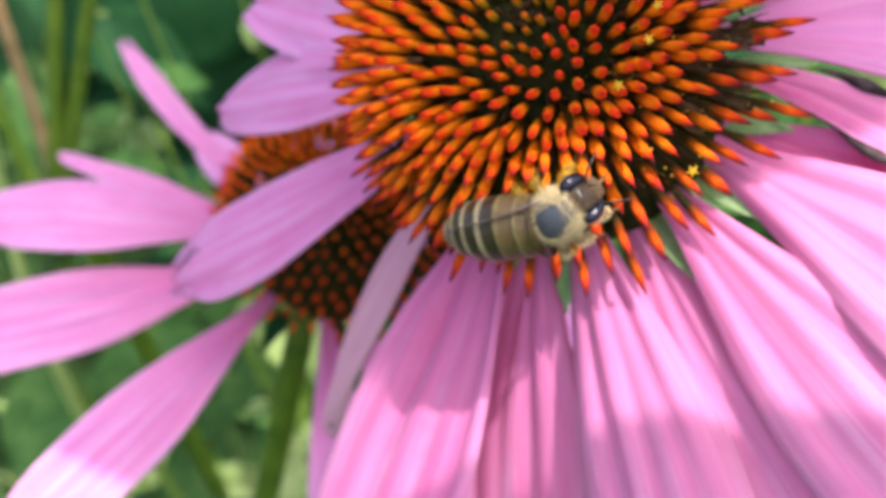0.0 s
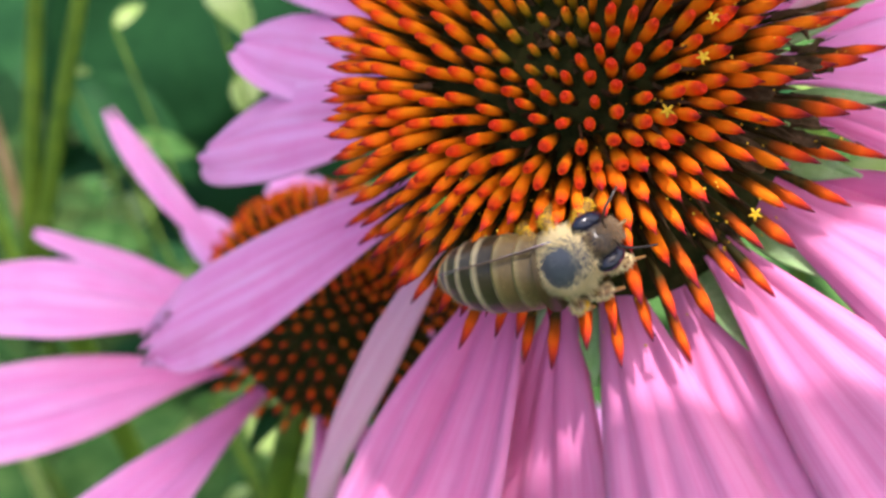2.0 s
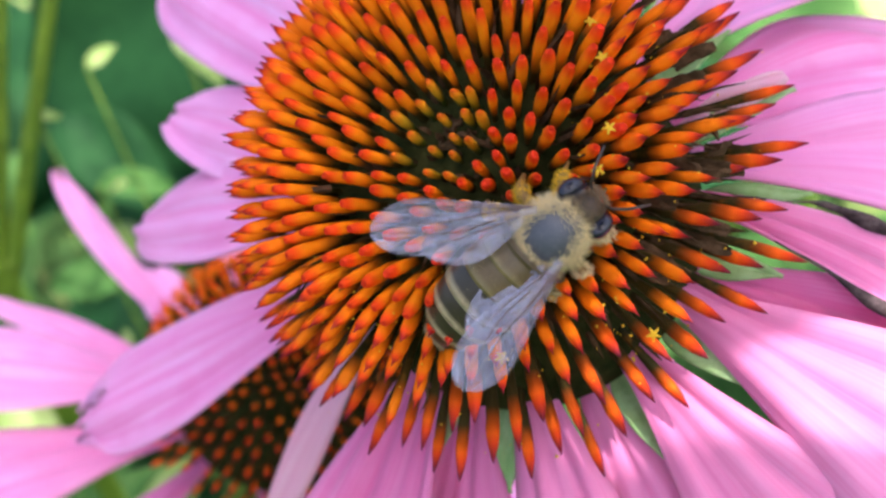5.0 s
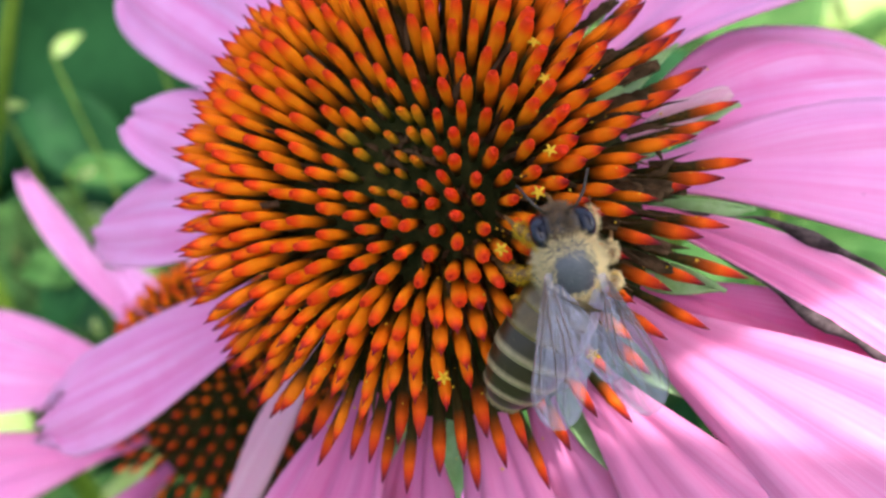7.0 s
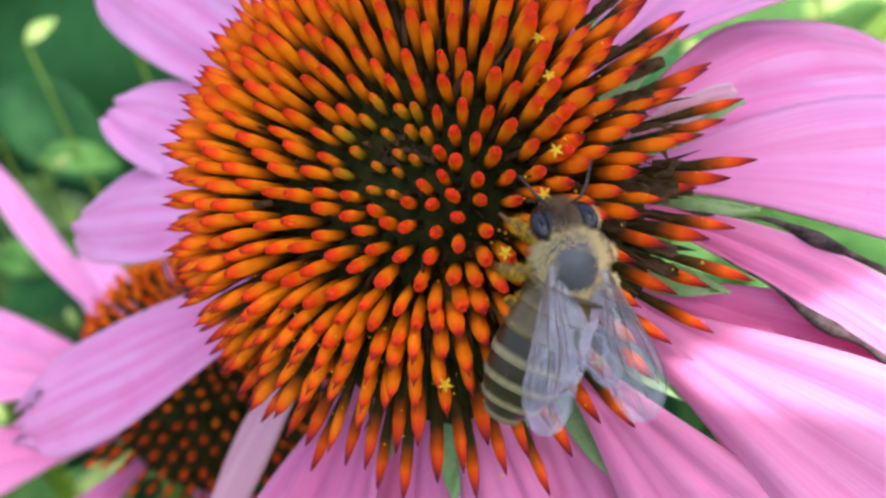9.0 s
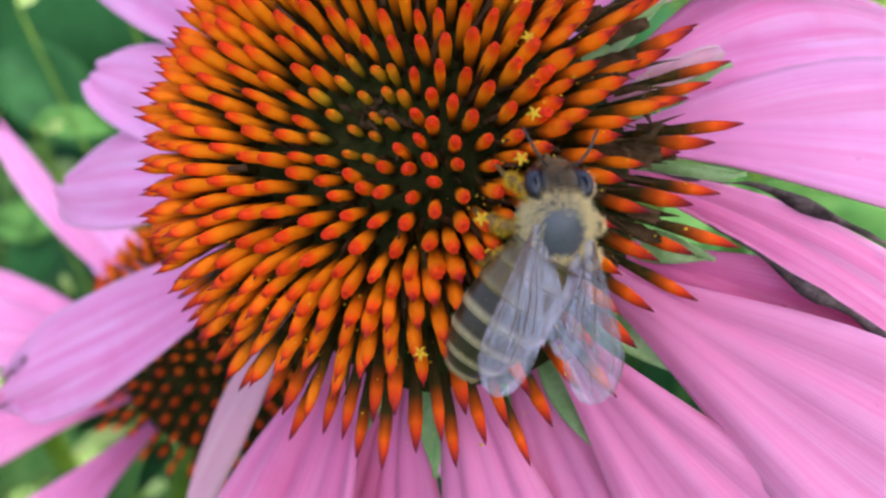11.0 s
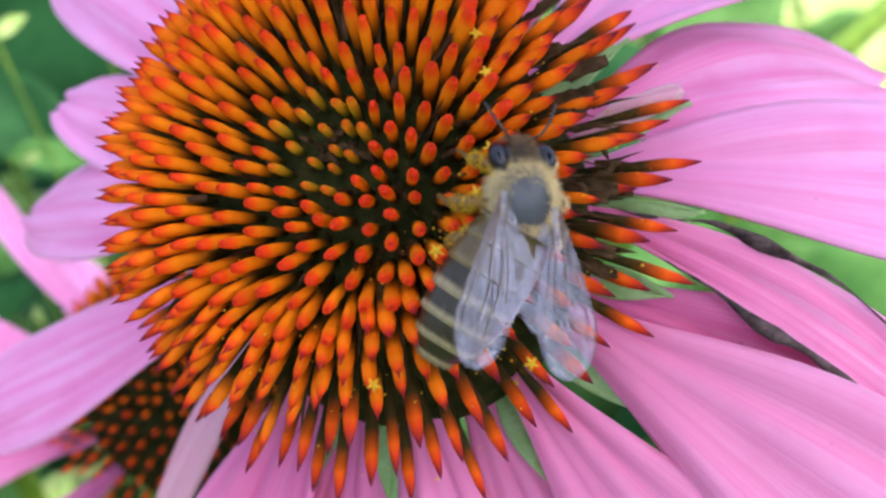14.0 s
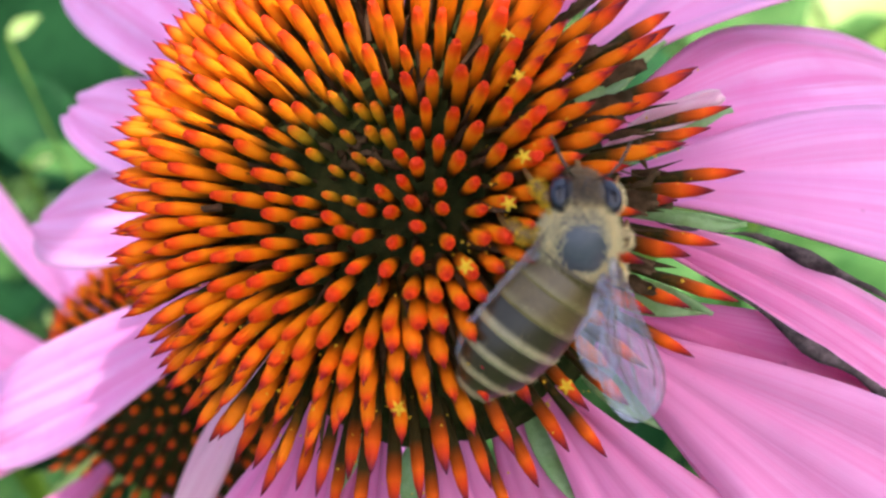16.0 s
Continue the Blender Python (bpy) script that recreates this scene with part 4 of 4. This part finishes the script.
def grass():
    """Low growth over the ground behind and round the flowers."""
    rnd = random.Random(77)
    verts, faces = [], []
    for k in range(9000):
        x, y = rnd.gauss(0, 0.9), rnd.uniform(-0.5, 3.2)
        h, a = rnd.uniform(0.04, 0.20), rnd.uniform(0, 6.28)
        w = rnd.uniform(0.003, 0.011)
        dx, dy = math.cos(a), math.sin(a)
        bx, by = rnd.gauss(0, 0.06), rnd.gauss(0, 0.06)
        k0 = len(verts)
        for q in (0, 0.5, 1):
            ww = w * (1 - q) ** 0.6 + 0.0004
            cx, cy, cz = x + bx * q * q, y + by * q * q, h * q - 0.02
            verts += [(cx - dy * ww, cy + dx * ww, cz), (cx + dx * 0.002, cy + dy * 0.002, cz + 0.001), (cx + dy * ww, cy - dx * ww, cz)]
        for q in range(2):
            for e in range(3):
                faces.append((k0 + 3 * q + e, k0 + 3 * q + (e + 1) % 3, k0 + 3 * q + 3 + (e + 1) % 3, k0 + 3 * q + 3 + e))
    ob = new("grass", mesh_of("grass", verts, faces, GRASS, None, False))
    tagged(ob, "low green grass and weeds on the ground", "grass", kind="stuff")


GRASS, gnt, gb = material("grass_blades")
ginfo = gnt.nodes.new("ShaderNodeNewGeometry")
gcol = ramp(gnt, ginfo.outputs["Random Per Island"], [(0.0, (0.018, 0.07, 0.022)), (0.55, (0.05, 0.14, 0.038)), (0.85, (0.17, 0.33, 0.09)), (1.0, (0.38, 0.42, 0.16))])
gnt.links.new(gcol.outputs[0], gb.inputs["Base Color"])
gb.inputs["Roughness"].default_value = 0.65
gb.inputs["Specular IOR Level"].default_value = 0.1


def stalk(name, pts, r0, r1, mat, label, category, leafy=True):
    f = empty(name, Matrix.Translation(pts[0]))
    tagged(f, label, category)
    pts = [Vector(p) - Vector(pts[0]) for p in pts]
    fine = []
    for a, c in zip(pts, pts[1:]):
        fine += [a.lerp(c, q / 6) for q in range(6)]
    fine.append(pts[-1])
    n = len(fine)
    part("stem", tube("stem", fine, [r0 + (r1 - r0) * k / (n - 1) for k in range(n)], mat, 10), f)
    for k, at in enumerate((0.35, 0.55, 0.72)):
        p = fine[int(at * (n - 1))]
        r = r0 + (r1 - r0) * at
        me = blob("node", ellipse_rings(-r * 0.9, r * 0.9, r * 1.18, r * 1.18, 8), mat, 10)
        me.transform(Matrix.Translation(p) @ Matrix.Rotation(math.pi / 2, 4, "Y"))
        part("node", me, f)
        if leafy:
            ob = part("leaf", LEAVES[1], f)
            ob.matrix_local = Matrix.Translation(p) @ Euler((0.2, 0.3, 2.2 + k * 2.4)).to_matrix().to_4x4() @ Matrix.Diagonal((0.7, 0.7, 0.7, 1))


coneflower = main_flower()
other = second_flower()
honeybee = bee()
ground()
grass()
stalk("plant_stalk", [(-0.1193, 0.1129, 0.0000), (-0.1043, 0.0829, 0.3600), (-0.0993, 0.0529, 0.5641), (-0.0941, 0.0602, 0.5919), (-0.0909, 0.0647, 0.6086)], 0.0017, 0.0010, STEM, "green upright plant stalk behind the flowers", "stalk", False)
stalk("plant_stalk", [(-0.1193, 0.1129, 0.0000), (-0.1043, 0.0829, 0.3600), (-0.0981, 0.0537, 0.5641), (-0.0894, 0.0618, 0.5914), (-0.0842, 0.0667, 0.6078)], 0.0017, 0.0010, STEM, "green upright plant stalk behind the flowers", "stalk", False)
stalk("dry_stem", [(-0.1193, 0.1129, 0.0000), (-0.1043, 0.0829, 0.3600), (-0.1061, 0.0603, 0.5600), (-0.1075, 0.0631, 0.5876), (-0.1083, 0.0648, 0.6041)], 0.0012, 0.0009, STRAW, "dry straw-coloured stem leaning among the plants", "stem", False)
stalk("grass_blade", [(-0.0837, 0.0522, 0.0000), (-0.0937, 0.0322, 0.5540), (-0.0958, 0.0369, 0.5682), (-0.0970, 0.0424, 0.5829)], 0.0013, 0.0006, LEAF_PALE, "pale grey-green grass blade leaning behind the flowers", "grass", False)
big = empty("garden_plant", Matrix.Translation((-0.10, 0.26, 0)))
tagged(big, "tall garden plant with one broad dark green leaf", "plant", "plants behind the flowers")
part("stalk", tube("stalk", [(0, 0, -0.02), (0, -0.02, 0.3), (0.0, -0.06, 0.60)], [0.004, 0.003, 0.002], STEM, 8), big)
for spot, aim, sc, kind in (((0.02, -0.07, 0.60), (-0.5, -0.1, -0.55), 1.25, 0), ((0.0, -0.05, 0.52), (-0.6, -0.3, -0.3), 1.0, 0), ((0, -0.03, 0.44), (0.5, -0.5, 0.1), 1.0, 2)):
    ob = part("leaf", LEAVES[kind], big)
    ob.matrix_local = Matrix.Translation(spot) @ upright(Vector((0.3, -0.75, 0.6)), aim) @ Matrix.Diagonal((sc, sc, sc, 1))


# added, unseen sun-blocking leaves: along the shadow's right, its up, and towards the sun
ACROSS_SUN = Matrix(((0.8254, -0.4130, 0.384), (0.4883, 0.8645, -0.119), (-0.2835, 0.2864, 0.913))).to_4x4()
SHADE = [(0, 0.12), (0.5, 0.16), (1, 0.27), (1.5, 0.44), (2, 0.63), (2.5, 0.88), (3, 0.93), (3.5, 0.8), (4, 0.75), (4.7, 0.85), (7, 0.95), (8.2, 1.0), (10.3, 1.6), (11.5, 2.1), (16, 2.2)]
LIFT = [(0, 0.0), (3.0, 0.0), (4.5, -0.10), (7, -0.06), (8.2, -0.03), (10.3, 0.0), (16, 0.0)]
SLIDE = [(0, 0.0), (15.5, 0.0), (15.8, 1.4), (16, 4.2)]


def overhead(u, v, up, turn):
    """A place in centimetres across the sun's way through the near flower."""
    return Matrix.Translation(FLOWER_AT.translation) @ ACROSS_SUN @ Matrix.Translation((u * CM, v * CM, up * CM)) @ Matrix.Rotation(radians(turn), 4, "Z")


def sun_blocker(at, length, width, seed, foot, cutouts=()):
    """An added, unseen leaf on a stalk, placed to keep the sun off the flowers."""
    # this garden_plant is an added sun blocker, out of view
    f = empty("garden_plant", at)
    tagged(f, "added unseen leaf on a stalk that blocks the sun", "plant")
    part("leaf", leaf_mesh("leaf", length, width, LEAF, seed, 0.02, 0.02, 0.0, cutouts), f, "added broad green leaf that blocks the sun")
    inv = at.inverted()
    low = [inv @ Vector(p) for p in ((foot[0], foot[1], -0.02), (foot[0], foot[1] + 0.03, 0.4), (foot[0] * 0.9, foot[1] * 0.9, 0.70))]
    part("stalk", tube("stalk", low + [Vector((0, 0, 0)), Vector((0.01, 0, -0.004))], [0.004, 0.0035, 0.003, 0.0018, 0.001], STEM, 8), f)
    return f


# cells cut from this added leaf let a sun patch through at the end
roof_blocker = sun_blocker(overhead(-6.2, 6.80, 15, -18), 0.16, 0.12, 9, (-0.20, -0.20), {(7, 1), (8, 1), (9, 1)})
patch_blocker = sun_blocker(overhead(-4.2, 1.9, 13.6, -8), 0.08, 0.036, 11, (-0.22, -0.16))
shader = sun_blocker(overhead(-5.2, -3.0, 14, -24), 0.15, 0.07, 10, (-0.16, -0.30))
# leaves coloured pale so they look sunlit among the darker growth; kind 0 stays dark
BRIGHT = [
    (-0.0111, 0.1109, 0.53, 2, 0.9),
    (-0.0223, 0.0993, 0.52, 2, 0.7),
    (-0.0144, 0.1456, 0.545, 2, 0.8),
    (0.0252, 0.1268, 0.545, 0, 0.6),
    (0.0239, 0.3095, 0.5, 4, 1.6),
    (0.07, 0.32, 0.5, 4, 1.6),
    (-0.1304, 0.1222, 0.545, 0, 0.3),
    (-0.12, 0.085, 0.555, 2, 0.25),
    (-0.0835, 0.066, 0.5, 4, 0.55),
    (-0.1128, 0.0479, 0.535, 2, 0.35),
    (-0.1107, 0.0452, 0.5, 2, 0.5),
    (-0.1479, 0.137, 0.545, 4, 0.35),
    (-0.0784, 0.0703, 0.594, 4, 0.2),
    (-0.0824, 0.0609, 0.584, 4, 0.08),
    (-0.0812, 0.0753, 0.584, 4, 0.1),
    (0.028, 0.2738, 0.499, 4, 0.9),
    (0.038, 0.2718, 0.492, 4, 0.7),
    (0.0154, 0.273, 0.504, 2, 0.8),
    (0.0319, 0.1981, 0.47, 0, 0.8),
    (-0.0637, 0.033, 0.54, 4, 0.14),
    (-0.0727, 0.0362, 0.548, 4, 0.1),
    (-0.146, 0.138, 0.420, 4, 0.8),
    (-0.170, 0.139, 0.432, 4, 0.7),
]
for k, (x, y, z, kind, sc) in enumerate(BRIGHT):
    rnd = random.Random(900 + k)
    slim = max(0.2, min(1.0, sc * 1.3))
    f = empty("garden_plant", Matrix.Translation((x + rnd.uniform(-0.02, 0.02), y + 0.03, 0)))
    tagged(f, "slender garden plant with leaves coloured pale as if sunlit", "plant", "plants behind the flowers")
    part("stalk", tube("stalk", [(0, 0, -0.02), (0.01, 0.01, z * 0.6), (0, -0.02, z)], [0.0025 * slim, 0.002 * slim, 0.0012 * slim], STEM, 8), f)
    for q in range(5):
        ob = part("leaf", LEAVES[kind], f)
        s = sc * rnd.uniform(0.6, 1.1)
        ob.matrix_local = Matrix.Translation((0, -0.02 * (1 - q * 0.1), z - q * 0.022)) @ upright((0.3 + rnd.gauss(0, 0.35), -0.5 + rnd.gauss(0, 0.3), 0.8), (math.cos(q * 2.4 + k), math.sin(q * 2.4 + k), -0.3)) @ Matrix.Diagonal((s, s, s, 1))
PLANTS = [(-0.16, 0.24, 0.66, (0.02, -0.02), 9, 1.0, (0, 0, 1)), (-0.05, 0.30, 0.52, (0, 0), 10, 1.1, (0, 1, 2)), (-0.26, 0.22, 0.60, (-0.02, 0), 9, 1.0, (0, 1, 3)),
          (-0.30, 0.40, 0.75, (0, 0), 10, 1.0, (0, 1, 2)), (0.12, 0.42, 0.50, (0, 0), 9, 1.0, (1, 2, 3)), (0.22, 0.34, 0.55, (0.02, 0), 9, 1.0, (0, 2, 3)),
          (-0.12, 0.14, 0.42, (-0.02, 0.02), 9, 0.9, (0, 1, 2)), (0.02, 0.20, 0.40, (0, 0), 8, 0.9, (1, 2, 0)), (-0.18, 0.55, 0.7, (0, 0), 10, 1.1, (0, 1, 2)),
          (0.10, 0.70, 0.6, (0, 0), 10, 1.1, (0, 2, 3)), (0.33, 0.6, 0.55, (0, 0), 10, 1.1, (2, 3, 1)), (-0.45, 0.6, 0.8, (0, 0), 10, 1.1, (0, 1, 2))]
for k, (x, y, h, lean, cnt, size, kinds) in enumerate(PLANTS):
    leafy_plant(x, y, h, 500 + k, "leafy green garden plant growing behind the coneflowers", cnt, lean, size, kinds)

BEND = [(0, 23, 3), (0.5, 23, 3), (1, 23, 3), (1.5, 23, 3), (2, 23, 3), (2.5, 23, 3), (3, 23, 3), (3.5, 0, 30), (4, -8, 22), (4.5, -8, 22), (4.7, -8, 22), (7, 36, 15), (7.5, 33, 15), (8, 32, 15), (10.5, 29, 11), (11, 29, 11), (11.5, 29, 11), (12, 29, 11), (12.5, 29, 11), (13, 29, 11), (13.5, 29, 11), (14, 29, 11), (14.5, 29, 11), (15, 29, 11), (15.5, 29, 11), (16, 30, 20)]


def motions():
    walk(honeybee, [(t, bee_pose(p, h, u)) for t, p, h, u in BEE_ROWS])
    walk(bpy.data.objects["abdomen"], [(t, pose(-0.0016, 0, -0.0002, 0, 0 if t <= 3 else 6 if t < 3.8 else -2 if t < 5 else -2 if t < 15.8 else 6, -k)) for t, k, w in BEND])
    for w, side in WINGS:
        rows = []
        for t, k, a in BEND:
            if t <= 3 and side > 0:
                rows.append((t, pose(0.0005, 0.0017, 0.0012, 62, 2, -0.7 * k)))
            elif t <= 3:
                rows.append((t, pose(0.0002, -0.0017, 0.0006, -76, 0, 4 - 0.8 * k)))
            else:
                spread = (20, 20) if t < 3.8 else (39, 22) if t < 5 else (13, 18) if t < 7.8 else (15, 20) if t < 9 else (18, 15) if t < 15.8 else (26, 26)
                low = (0.0004, -5) if t > 15.8 else (0.0017, 8)
                rows.append((t, pose(0.0008, 0.0018, low[0], 4, low[1], -spread[0]) if side > 0 else pose(-0.0001, -0.0016, 0.0015, -6, 6, spread[1])))
        walk(w, rows)
    walk(shader, [(t, overhead(-5.2, -3.43 + y, 14, -24)) for t, y in SHADE])
    walk(roof_blocker, [(t, overhead(-6.2, 6.80 + y, 15, -18)) for t, y in LIFT])
    walk(patch_blocker, [(t, overhead(-4.2, 1.9 + y, 13.6, -8)) for t, y in SLIDE])
    walk(other, [(t, Matrix.Translation((x, y, z)) @ SECOND_TURN) for t, x, y, z in SWAY])


motions()
